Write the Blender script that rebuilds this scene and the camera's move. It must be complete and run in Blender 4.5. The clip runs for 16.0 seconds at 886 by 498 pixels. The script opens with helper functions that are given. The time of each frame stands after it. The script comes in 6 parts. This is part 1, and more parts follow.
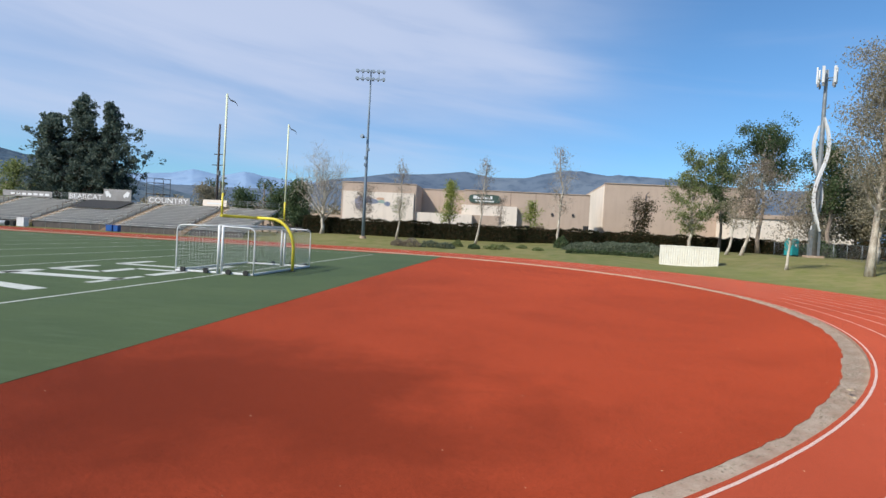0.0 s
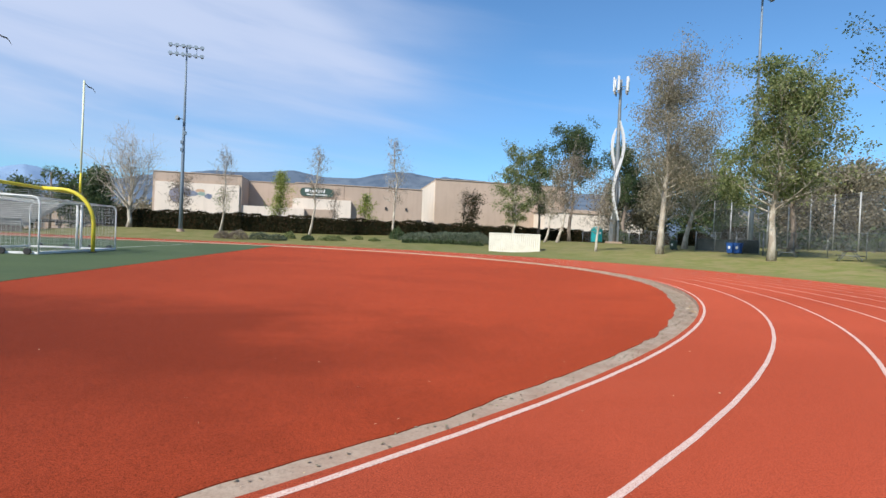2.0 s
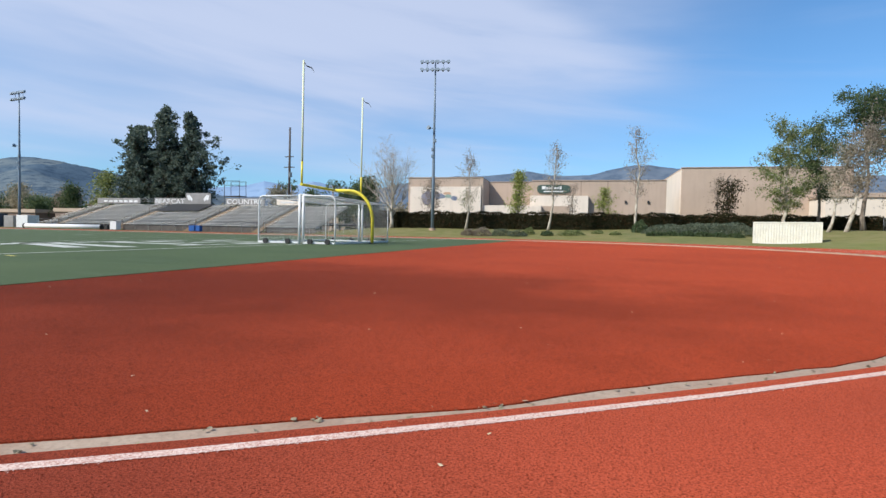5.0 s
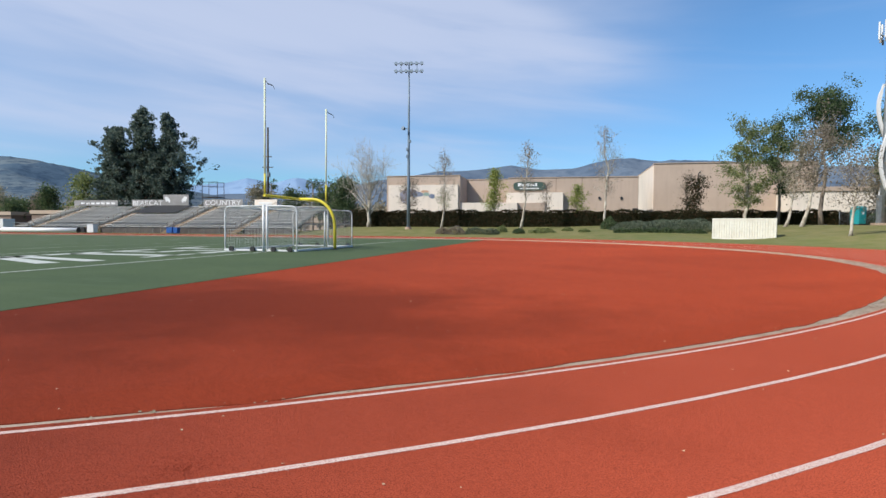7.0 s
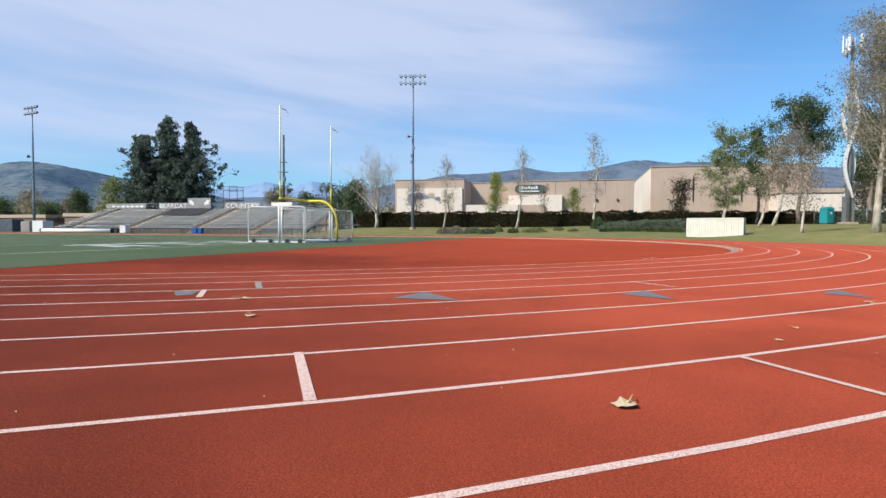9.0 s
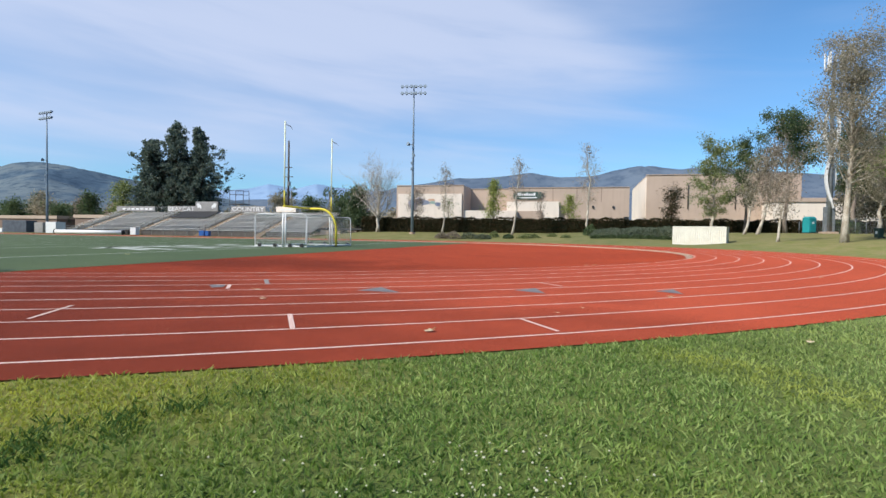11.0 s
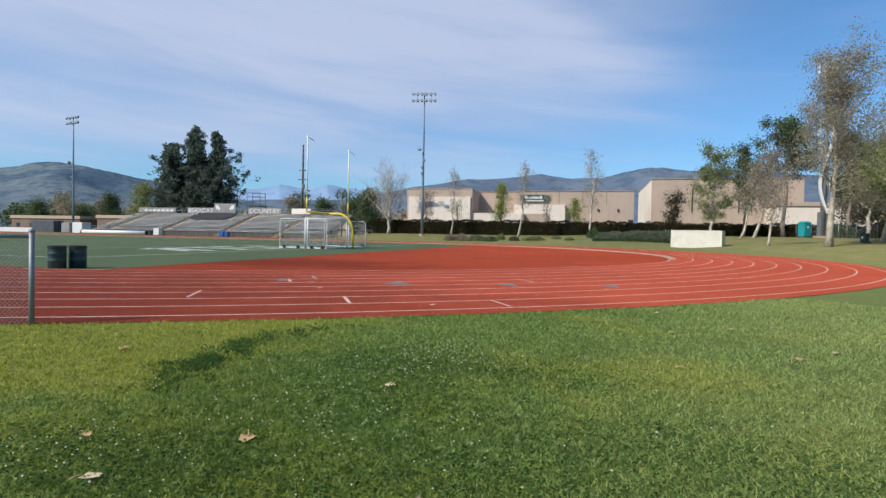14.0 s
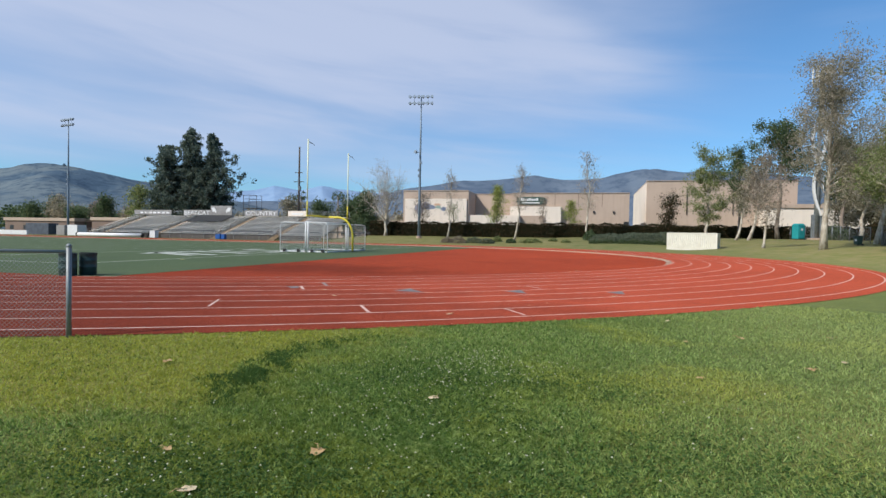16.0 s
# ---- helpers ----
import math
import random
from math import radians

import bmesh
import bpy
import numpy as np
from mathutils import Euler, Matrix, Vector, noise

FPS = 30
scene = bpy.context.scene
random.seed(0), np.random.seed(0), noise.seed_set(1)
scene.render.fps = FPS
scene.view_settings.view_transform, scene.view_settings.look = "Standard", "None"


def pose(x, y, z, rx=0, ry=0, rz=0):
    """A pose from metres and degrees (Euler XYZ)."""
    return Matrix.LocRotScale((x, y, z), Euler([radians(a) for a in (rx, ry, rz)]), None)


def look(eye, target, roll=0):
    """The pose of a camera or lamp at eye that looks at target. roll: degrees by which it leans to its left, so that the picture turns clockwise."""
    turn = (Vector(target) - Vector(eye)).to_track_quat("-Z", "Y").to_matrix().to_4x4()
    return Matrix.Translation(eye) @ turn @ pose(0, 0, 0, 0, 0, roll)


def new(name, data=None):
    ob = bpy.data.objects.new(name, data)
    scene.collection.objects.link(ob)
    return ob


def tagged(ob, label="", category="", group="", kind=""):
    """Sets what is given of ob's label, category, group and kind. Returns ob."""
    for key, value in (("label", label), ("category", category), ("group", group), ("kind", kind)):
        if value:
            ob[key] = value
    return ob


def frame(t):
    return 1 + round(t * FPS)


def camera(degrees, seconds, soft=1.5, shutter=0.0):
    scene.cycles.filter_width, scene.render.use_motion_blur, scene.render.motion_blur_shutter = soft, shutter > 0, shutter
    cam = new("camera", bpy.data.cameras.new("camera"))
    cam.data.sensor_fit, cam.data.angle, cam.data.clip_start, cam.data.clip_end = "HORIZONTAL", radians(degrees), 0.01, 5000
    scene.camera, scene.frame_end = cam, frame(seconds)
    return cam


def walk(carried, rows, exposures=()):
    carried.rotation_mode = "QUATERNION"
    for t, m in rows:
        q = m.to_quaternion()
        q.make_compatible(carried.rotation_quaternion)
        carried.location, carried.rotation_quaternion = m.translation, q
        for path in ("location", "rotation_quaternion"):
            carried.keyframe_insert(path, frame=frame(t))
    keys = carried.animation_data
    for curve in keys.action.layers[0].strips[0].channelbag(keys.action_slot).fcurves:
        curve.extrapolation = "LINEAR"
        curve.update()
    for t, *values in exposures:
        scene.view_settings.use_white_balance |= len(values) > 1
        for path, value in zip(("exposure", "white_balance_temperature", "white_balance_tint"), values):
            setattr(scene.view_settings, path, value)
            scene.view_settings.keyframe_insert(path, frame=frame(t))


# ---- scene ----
PATH = [
    (0.0, 19.075, -29.559, 2.586, 7.21, -1.74, 3.13),
    (0.5, 18.914, -28.889, 2.742, 5.69, -1.81, 2.64),
    (1.0, 18.767, -28.707, 2.490, 2.89, -1.41, 2.26),
    (1.1, 18.762, -28.680, 2.400, -0.90, -1.22, 2.45),
    (1.2, 18.756, -28.652, 2.270, -5.40, -0.95, 2.70),
    (1.3, 18.749, -28.622, 2.110, -8.50, -0.72, 2.88),
    (1.4, 18.742, -28.592, 1.960, -9.53, -0.66, 2.94),
    (1.5, 18.734, -28.561, 1.819, -9.70, -0.65, 2.96),
    (2.0, 18.577, -28.489, 1.184, -10.18, -0.83, 2.45),
    (2.5, 18.368, -28.534, 0.813, -10.69, -0.97, 2.07),
    (3.0, 18.259, -28.461, 0.556, -11.18, -0.94, 2.13),
    (3.5, 18.046, -28.371, 0.298, -12.01, -0.93, 1.98),
    (3.6, 18.030, -28.352, 0.285, -12.20, -0.93, 1.97),
    (3.7, 18.017, -28.336, 0.276, -10.20, -0.99, 1.93),
    (3.8, 18.005, -28.320, 0.269, -2.97, -1.20, 1.75),
    (3.9, 17.997, -28.307, 0.264, 7.10, -1.50, 1.48),
    (4.0, 17.990, -28.296, 0.262, 13.48, -1.69, 1.31),
    (4.2, 17.965, -28.285, 0.305, 13.90, -1.72, 1.20),
    (6.3, 17.831, -28.490, 1.440, 13.38, -1.79, 0.62),
    (6.5, 18.351, -28.763, 1.531, 12.91, -1.92, 0.70),
    (7.0, 19.774, -29.720, 1.248, 12.36, -2.24, 0.41),
    (7.5, 20.986, -31.116, 1.066, 12.54, -2.59, 0.28),
    (8.0, 21.950, -32.504, 1.041, 12.61, -2.05, 0.20),
    (8.5, 22.836, -34.474, 0.850, 13.26, -2.45, 0.10),
    (9.0, 23.421, -35.829, 0.811, 13.91, -1.95, 0.31),
    (11.5, 25.652, -39.756, 1.062, 14.41, -1.57, 0.99),
    (12.0, 26.078, -40.870, 0.992, 14.92, -1.62, 0.83),
    (12.5, 26.284, -41.325, 1.037, 14.97, -1.17, 1.18),
    (13.0, 26.535, -41.932, 0.973, 15.24, -1.50, 1.18),
    (13.5, 26.407, -42.084, 1.159, 15.19, -1.26, 1.28),
    (14.0, 26.341, -42.432, 1.256, 15.33, -1.50, 1.18),
    (14.5, 26.378, -42.660, 1.344, 15.20, -1.38, 1.33),
    (15.0, 26.304, -42.692, 1.470, 15.05, -1.33, 1.46),
    (15.5, 26.134, -42.771, 1.507, 15.02, -1.43, 1.20),
    (16.0, 26.029, -42.790, 1.420, 14.79, -1.35, 1.12),
]


def cam_pose(x, y, z, yaw, pitch, roll):
    """Eye, yaw to the left of +y, pitch up, lean to the left."""
    a, b = radians(yaw), radians(pitch)
    way = Vector((-math.sin(a) * math.cos(b), math.cos(a) * math.cos(b), math.sin(b)))
    return look((x, y, z), Vector((x, y, z)) + way * 10, roll)


cam = camera(77.85, 16.0)
EXPOSURES = [(0, 0.02), (1, 0.05), (2, 0.14), (3.5, 0.14), (4.2, 0.12), (6.3, 0.03), (7.5, 0.0), (8.5, 0.08), (9, 0.14), (11.5, 0.12), (12, 0.12), (12.5, 0.07), (13.5, 0.0), (14, -0.06), (16, -0.06)]
walk(cam, [(r[0], cam_pose(*r[1:])) for r in PATH], EXPOSURES)

# ---- world and sun ----
SUN_EL, SUN_DIR = 42.0, Vector((0.68, 0.73))          # light travels towards SUN_DIR over the ground
world = bpy.data.worlds.new("world")
scene.world = world
world.use_nodes = True
wn, wl = world.node_tree.nodes, world.node_tree.links
wn.clear()
w_out = wn.new("ShaderNodeOutputWorld")
w_bg = wn.new("ShaderNodeBackground")
sky = wn.new("ShaderNodeTexSky")
sky.sky_type, sky.sun_disc = "NISHITA", False
sky.sun_elevation = radians(SUN_EL)
sky.sun_rotation = math.atan2(-SUN_DIR.x, -SUN_DIR.y)
sky.air_density, sky.dust_density, sky.ozone_density = 1.0, 0.15, 2.0
# thin cirrus: drawn-out streaks, a broad bank that ends in a point, a low veil under it
w_co = wn.new("ShaderNodeTexCoord")
w_sep = wn.new("ShaderNodeSeparateXYZ")
wl.new(w_co.outputs["Generated"], w_sep.inputs[0])
w_x, w_y, w_z = w_sep.outputs


def wmath(op, a, b=0.0, clamp=False):
    n = wn.new("ShaderNodeMath")
    n.operation, n.use_clamp = op, clamp
    for i, v in enumerate((a, b)):
        if isinstance(v, (int, float)):
            n.inputs[i].default_value = v
        else:
            wl.new(v, n.inputs[i])
    return n.outputs[0]


def wramp(v, a, b, c=0.0, d=1.0):
    n = wn.new("ShaderNodeMapRange")
    n.interpolation_type = "SMOOTHSTEP"
    for k, q in zip(("From Min", "From Max", "To Min", "To Max"), (a, b, c, d)):
        n.inputs[k].default_value = q
    wl.new(v, n.inputs["Value"])
    return n.outputs[0]


def wsum(*terms):
    """Sum of (socket, weight) pairs."""
    out = None
    for v, k in terms:
        m = wmath("MULTIPLY", v, k)
        out = m if out is None else wmath("ADD", out, m)
    return out


# streaks sink a little towards +x
w_cb = wn.new("ShaderNodeCombineXYZ")
wl.new(wmath("MULTIPLY", w_x, 1.5), w_cb.inputs[0])
wl.new(wmath("MULTIPLY", w_y, 1.4), w_cb.inputs[1])
wl.new(wsum((w_z, 11.0), (w_x, 1.3)), w_cb.inputs[2])


def wnoise(scale, detail, rough, dist):
    n = wn.new("ShaderNodeTexNoise")
    n.inputs["Scale"].default_value, n.inputs["Detail"].default_value = scale, detail
    n.inputs["Roughness"].default_value, n.inputs["Distortion"].default_value = rough, dist
    wl.new(w_cb.outputs[0], n.inputs["Vector"])
    return n.outputs["Fac"]


w_broad = wmath("SUBTRACT", wnoise(0.9, 3, 0.5, 0.4), 0.5)
w_fine = wnoise(1.25, 5, 0.52, 0.35)
w_edge = wmath("SUBTRACT", 0.391, wsum((w_x, 0.52), (w_z, 1.0), (w_broad, -0.16)))
w_bank = wmath("MULTIPLY", wramp(w_edge, 0.0, 0.085), wramp(wsum((w_z, 1.0), (w_broad, 0.16)), 0.215, 0.285))
w_bank = wmath("MULTIPLY", w_bank, wramp(wsum((w_x, 1.0), (w_broad, 0.5)), 0.27, -0.02))
w_bank = wmath("MULTIPLY", w_bank, wramp(w_fine, 0.28, 0.62, 0.34, 0.90))
w_veil = wmath("MULTIPLY", wramp(wsum((w_z, 1.0), (w_broad, 0.10)), 0.075, 0.16), wramp(wsum((w_x, 1.0), (w_broad, 0.6)), 0.30, -0.15))
w_veil = wmath("MULTIPLY", w_veil, wmath("ADD", wramp(w_fine, 0.34, 0.70, 0.20, 0.66), wramp(w_x, -0.1, -0.65, 0.0, 0.30)))
w_wisp = wramp(wsum((w_fine, 1.0), (w_broad, 0.5)), 0.54, 0.85, 0.02, 0.25)
w_clear = wmath("MULTIPLY", wmath("SUBTRACT", 1.0, w_bank), wmath("SUBTRACT", 1.0, w_veil))
w_clear = wmath("MULTIPLY", w_clear, wmath("SUBTRACT", 1.0, w_wisp))
w_mix = wn.new("ShaderNodeMix")
w_mix.data_type = "RGBA"
w_mix.inputs["B"].default_value = (4.9, 5.5, 7.1, 1)
wl.new(wmath("MULTIPLY", wmath("SUBTRACT", 1.0, w_clear), 0.84), w_mix.inputs["Factor"])
w_tint = wn.new("ShaderNodeMix")
w_tint.data_type, w_tint.blend_type = "RGBA", "MULTIPLY"
w_tint.inputs["Factor"].default_value = 1.0
w_hz = wn.new("ShaderNodeMapRange")
w_hz.inputs["From Min"].default_value, w_hz.inputs["From Max"].default_value = 0.02, 0.30
wl.new(w_sep.outputs["Z"], w_hz.inputs["Value"])
w_air = wn.new("ShaderNodeMix")
w_air.data_type = "RGBA"
w_air.inputs["A"].default_value = (0.51, 0.80, 1.08, 1)
w_air.inputs["B"].default_value = (0.61, 0.96, 1.21, 1)
wl.new(w_hz.outputs[0], w_air.inputs["Factor"])
wl.new(w_air.outputs["Result"], w_tint.inputs["B"])
wl.new(sky.outputs[0], w_tint.inputs["A"])
wl.new(w_tint.outputs["Result"], w_mix.inputs["A"])
wl.new(w_mix.outputs["Result"], w_bg.inputs["Color"])
w_bg.inputs["Strength"].default_value = 0.122
wl.new(w_bg.outputs[0], w_out.inputs[0])

sun = new("sun", bpy.data.lights.new("sun", "SUN"))
sun.data.energy, sun.data.angle, sun.data.color = 5.0, radians(0.5), (1.0, 0.95, 0.87)
sun_to = Vector((SUN_DIR.x, SUN_DIR.y, 0)).normalized() * math.cos(radians(SUN_EL)) - Vector((0, 0, math.sin(radians(SUN_EL))))
sun.matrix_world = look((0, 0, 60), Vector((0, 0, 60)) + sun_to)

# ---- materials ----


class Nodes:
    """Short hand for a node material."""

    def __init__(self, name):
        self.m = bpy.data.materials.new(name)
        self.m.use_nodes = True
        self.t = self.m.node_tree
        self.b = self.t.nodes["Principled BSDF"]
        self.co = None

    def add(self, kind, **kw):
        n = self.t.nodes.new(kind)
        for k, v in kw.items():
            n.inputs[k.replace("_", " ")].default_value = v
        return n

    def to(self, a, b):
        self.t.links.new(a, b)

    def coord(self, scale=None, rot=(0, 0, 0)):
        if self.co is None:
            self.co = self.t.nodes.new("ShaderNodeTexCoord")
        if scale is None:
            return self.co.outputs["Object"]
        mp = self.add("ShaderNodeMapping", Scale=scale, Rotation=rot)
        self.to(self.co.outputs["Object"], mp.inputs[0])
        return mp.outputs[0]

    def noise(self, scale, detail=4, rough=0.55, vec=None, dist=0.0):
        n = self.add("ShaderNodeTexNoise", Scale=scale, Detail=detail, Roughness=rough, Distortion=dist)
        self.to(vec or self.coord(), n.inputs["Vector"])
        return n.outputs["Fac"]

    def ramp(self, fac, stops):
        r = self.t.nodes.new("ShaderNodeValToRGB")
        e = r.color_ramp.elements
        while len(e) < len(stops):
            e.new(0.5)
        for k, (p, c) in zip(e, stops):
            k.position, k.color = p, (*c, 1) if len(c) == 3 else c
        self.to(fac, r.inputs[0])
        return r.outputs[0]

    def mix(self, fac, a, b, blend="MIX"):
        n = self.t.nodes.new("ShaderNodeMix")
        n.data_type, n.blend_type = "RGBA", blend
        for sock, v in (("Factor", fac), ("A", a), ("B", b)):
            if isinstance(v, (int, float)):
                n.inputs[sock].default_value = v
            elif isinstance(v, tuple):
                n.inputs[sock].default_value = (*v, 1)
            else:
                self.to(v, n.inputs[sock])
        return n.outputs["Result"]

    def rng(self, v, a, b, c=0.0, d=1.0):
        n = self.add("ShaderNodeMapRange", From_Min=a, From_Max=b, To_Min=c, To_Max=d)
        self.to(v, n.inputs["Value"])
        return n.outputs[0]

    def bump(self, h, strength=0.3, dist=0.01):
        n = self.add("ShaderNodeBump", Strength=strength, Distance=dist)
        self.to(h, n.inputs["Height"])
        self.to(n.outputs[0], self.b.inputs["Normal"])

    def done(self, colour, rough=0.8, metal=0.0, spec=0.5):
        if isinstance(colour, tuple):
            self.b.inputs["Base Color"].default_value = (*colour, 1)
        else:
            self.to(colour, self.b.inputs["Base Color"])
        if isinstance(rough, (int, float)):
            self.b.inputs["Roughness"].default_value = rough
        else:
            self.to(rough, self.b.inputs["Roughness"])
        self.b.inputs["Metallic"].default_value = metal
        self.b.inputs["Specular IOR Level"].default_value = spec
        return self.m


def plain(name, a, b, scale=6.0, rough=0.6, metal=0.0, grain=0.15, spec=0.4):
    """A painted or metal surface: two tones by soft noise, fine grain, slight relief."""
    n = Nodes(name)
    big = n.noise(scale, 4, 0.6)
    fine = n.noise(scale * 14, 3, 0.6)
    c = n.mix(n.rng(big, 0.35, 0.65), a, b)
    c = n.mix(n.rng(fine, 0.3, 0.7, 0, grain), c, (0.02, 0.02, 0.02))
    n.bump(fine, 0.15, 0.004)
    return n.done(c, n.rng(big, 0.3, 0.7, max(rough - 0.1, 0.02), min(rough + 0.1, 1)), metal, spec)


def m_track(name, base, dark, pale, dark_at=None, depth=0.75, spread=(0.16, 0.26, 0), turn=-25, worst=0.68):
    """Rubber granulate: grains, drag stains and faded patches."""
    n = Nodes(name)
    patch = n.noise(0.11, 5, 0.6, dist=0.4)
    streak = n.noise(1.0, 4, 0.6, n.coord((0.25, 0.9, 1)))
    grain = n.noise(95, 2, 0.7)
    c = n.mix(n.rng(patch, 0.42, 0.62), base, dark)
    c = n.mix(n.rng(streak, 0.5, 0.75, 0, 0.2), c, pale)
    if dark_at:
        # a broad darker area of its own shape; on the infield an old stain
        sub = n.t.nodes.new("ShaderNodeVectorMath")
        sub.operation = "SUBTRACT"
        sub.inputs[1].default_value = dark_at
        n.to(n.coord(), sub.inputs[0])
        mp = n.add("ShaderNodeMapping", Scale=spread, Rotation=(0, 0, radians(turn)))
        n.to(sub.outputs[0], mp.inputs[0])
        ln = n.t.nodes.new("ShaderNodeVectorMath")
        ln.operation = "LENGTH"
        n.to(mp.outputs[0], ln.inputs[0])
        edge = n.t.nodes.new("ShaderNodeMath")
        edge.operation = "ADD"
        n.to(ln.outputs["Value"], edge.inputs[0])
        n.to(n.rng(n.noise(0.45, 4, 0.6), 0.3, 0.7, -0.45, 0.45), edge.inputs[1])
        c = n.mix(n.rng(edge.outputs[0], 0.35, 1.15, depth, 0), c, tuple(v * worst for v in dark))
    mott = n.noise(24, 4, 0.7)
    c = n.mix(n.rng(mott, 0.5, 0.68, 0, 0.32), c, tuple(v * 0.5 for v in dark))
    pits = n.noise(130, 3, 0.75)
    c = n.mix(n.rng(pits, 0.49, 0.61, 0, 0.85), c, tuple(v * 0.25 for v in base))
    c = n.mix(n.rng(grain, 0.3, 0.45, 0.25, 0), c, tuple(min(v * 1.7, 1) for v in pale))
    n.bump(pits, 0.75, 0.010)
    n.b.inputs["Diffuse Roughness"].default_value = 1.0
    return n.done(c, 0.95, 0, 0.08)


# the near straight is darker in a broad area round (15.0, -34.5)
M_TRACK = m_track("track_rubber", (0.39, 0.073, 0.036), (0.32, 0.058, 0.028), (0.44, 0.097, 0.054), (15.0, -34.5, 0), 0.76, (0.07, 0.14, 0), -8, 0.60)
M_DZONE = m_track("infield_rubber", (0.34, 0.054, 0.021), (0.272, 0.043, 0.017), (0.37, 0.066, 0.028), (14.6, -21.5, 0), 0.8, worst=0.55)


def m_line():
    n = Nodes("line_paint")
    wear = n.noise(110, 3, 0.75)
    big = n.noise(1.5, 3, 0.6)
    c = n.mix(n.rng(wear, 0.44, 0.62, 0, 0.8), (0.73, 0.575, 0.50), (0.36, 0.11, 0.07))
    c = n.mix(n.rng(big, 0.4, 0.7, 0, 0.35), c, (0.50, 0.34, 0.28))
    n.bump(wear, 0.5, 0.004)
    return n.done(c, 0.8, 0, 0.3)


M_LINE = m_line()


def m_turf():
    n = Nodes("turf")
    a = n.noise(0.25, 4, 0.6)
    b = n.noise(40, 3, 0.7)
    st = n.noise(2.0, 3, 0.6, n.coord((0.3, 2.0, 1)))
    c = n.mix(n.rng(a, 0.35, 0.65), (0.060, 0.091, 0.039), (0.078, 0.111, 0.046))
    c = n.mix(n.rng(b, 0.4, 0.7, 0, 0.5), c, (0.035, 0.06, 0.03))
    c = n.mix(n.rng(st, 0.5, 0.8, 0, 0.3), c, (0.11, 0.15, 0.085))
    n.bump(b, 0.4, 0.01)
    return n.done(c, 0.9, 0, 0.2)


M_TURF = m_turf()
M_TURFPAINT = plain("turf_paint", (0.62, 0.64, 0.60), (0.50, 0.53, 0.48), 4, 0.9, grain=0.3, spec=0.2)


def dry_corner(n, sp):
    """How yellow the corner by the fence and a worn spot are, with ragged edges."""
    total = sp.outputs["X"]
    for v in (n.rng(n.noise(1.4, 4, 0.65), 0.3, 0.7, -0.7, 0.7), n.rng(sp.outputs["Y"], -38.9, -40.1, 0, 2.5)):
        add = n.t.nodes.new("ShaderNodeMath")
        add.operation = "ADD"
        n.to(total, add.inputs[0])
        n.to(v, add.inputs[1])
        total = add.outputs[0]
    far = n.t.nodes.new("ShaderNodeVectorMath")
    far.operation = "DISTANCE"
    far.inputs[1].default_value = (27.3, -36.95, 0)
    n.to(n.coord(), far.inputs[0])
    rag = n.t.nodes.new("ShaderNodeMath")
    rag.operation = "ADD"
    n.to(far.outputs["Value"], rag.inputs[0])
    n.to(n.rng(n.noise(2.5, 4, 0.65), 0.3, 0.7, -0.5, 0.5), rag.inputs[1])
    top = n.t.nodes.new("ShaderNodeMath")
    top.operation = "MAXIMUM"
    n.to(n.rng(total, 23.7, 22.3, 0, 0.72), top.inputs[0])
    n.to(n.rng(rag.outputs[0], 0.25, 0.95, 0.5, 0), top.inputs[1])
    return top.outputs[0]


def lush_patch(n):
    """How lush the moist middle of the lawn is, with a ragged edge."""
    sub = n.t.nodes.new("ShaderNodeVectorMath")
    sub.operation = "SUBTRACT"
    sub.inputs[1].default_value = (24.4, -38.3, 0)
    n.to(n.coord(), sub.inputs[0])
    mp = n.add("ShaderNodeMapping", Scale=(0.62, 0.42, 0))
    n.to(sub.outputs[0], mp.inputs[0])
    ln = n.t.nodes.new("ShaderNodeVectorMath")
    ln.operation = "LENGTH"
    n.to(mp.outputs[0], ln.inputs[0])
    rag = n.t.nodes.new("ShaderNodeMath")
    rag.operation = "ADD"
    n.to(ln.outputs["Value"], rag.inputs[0])
    n.to(n.rng(n.noise(1.1, 5, 0.65), 0.3, 0.7, -0.45, 0.45), rag.inputs[1])
    return n.rng(rag.outputs[0], 0.4, 1.1, 0.6, 0)


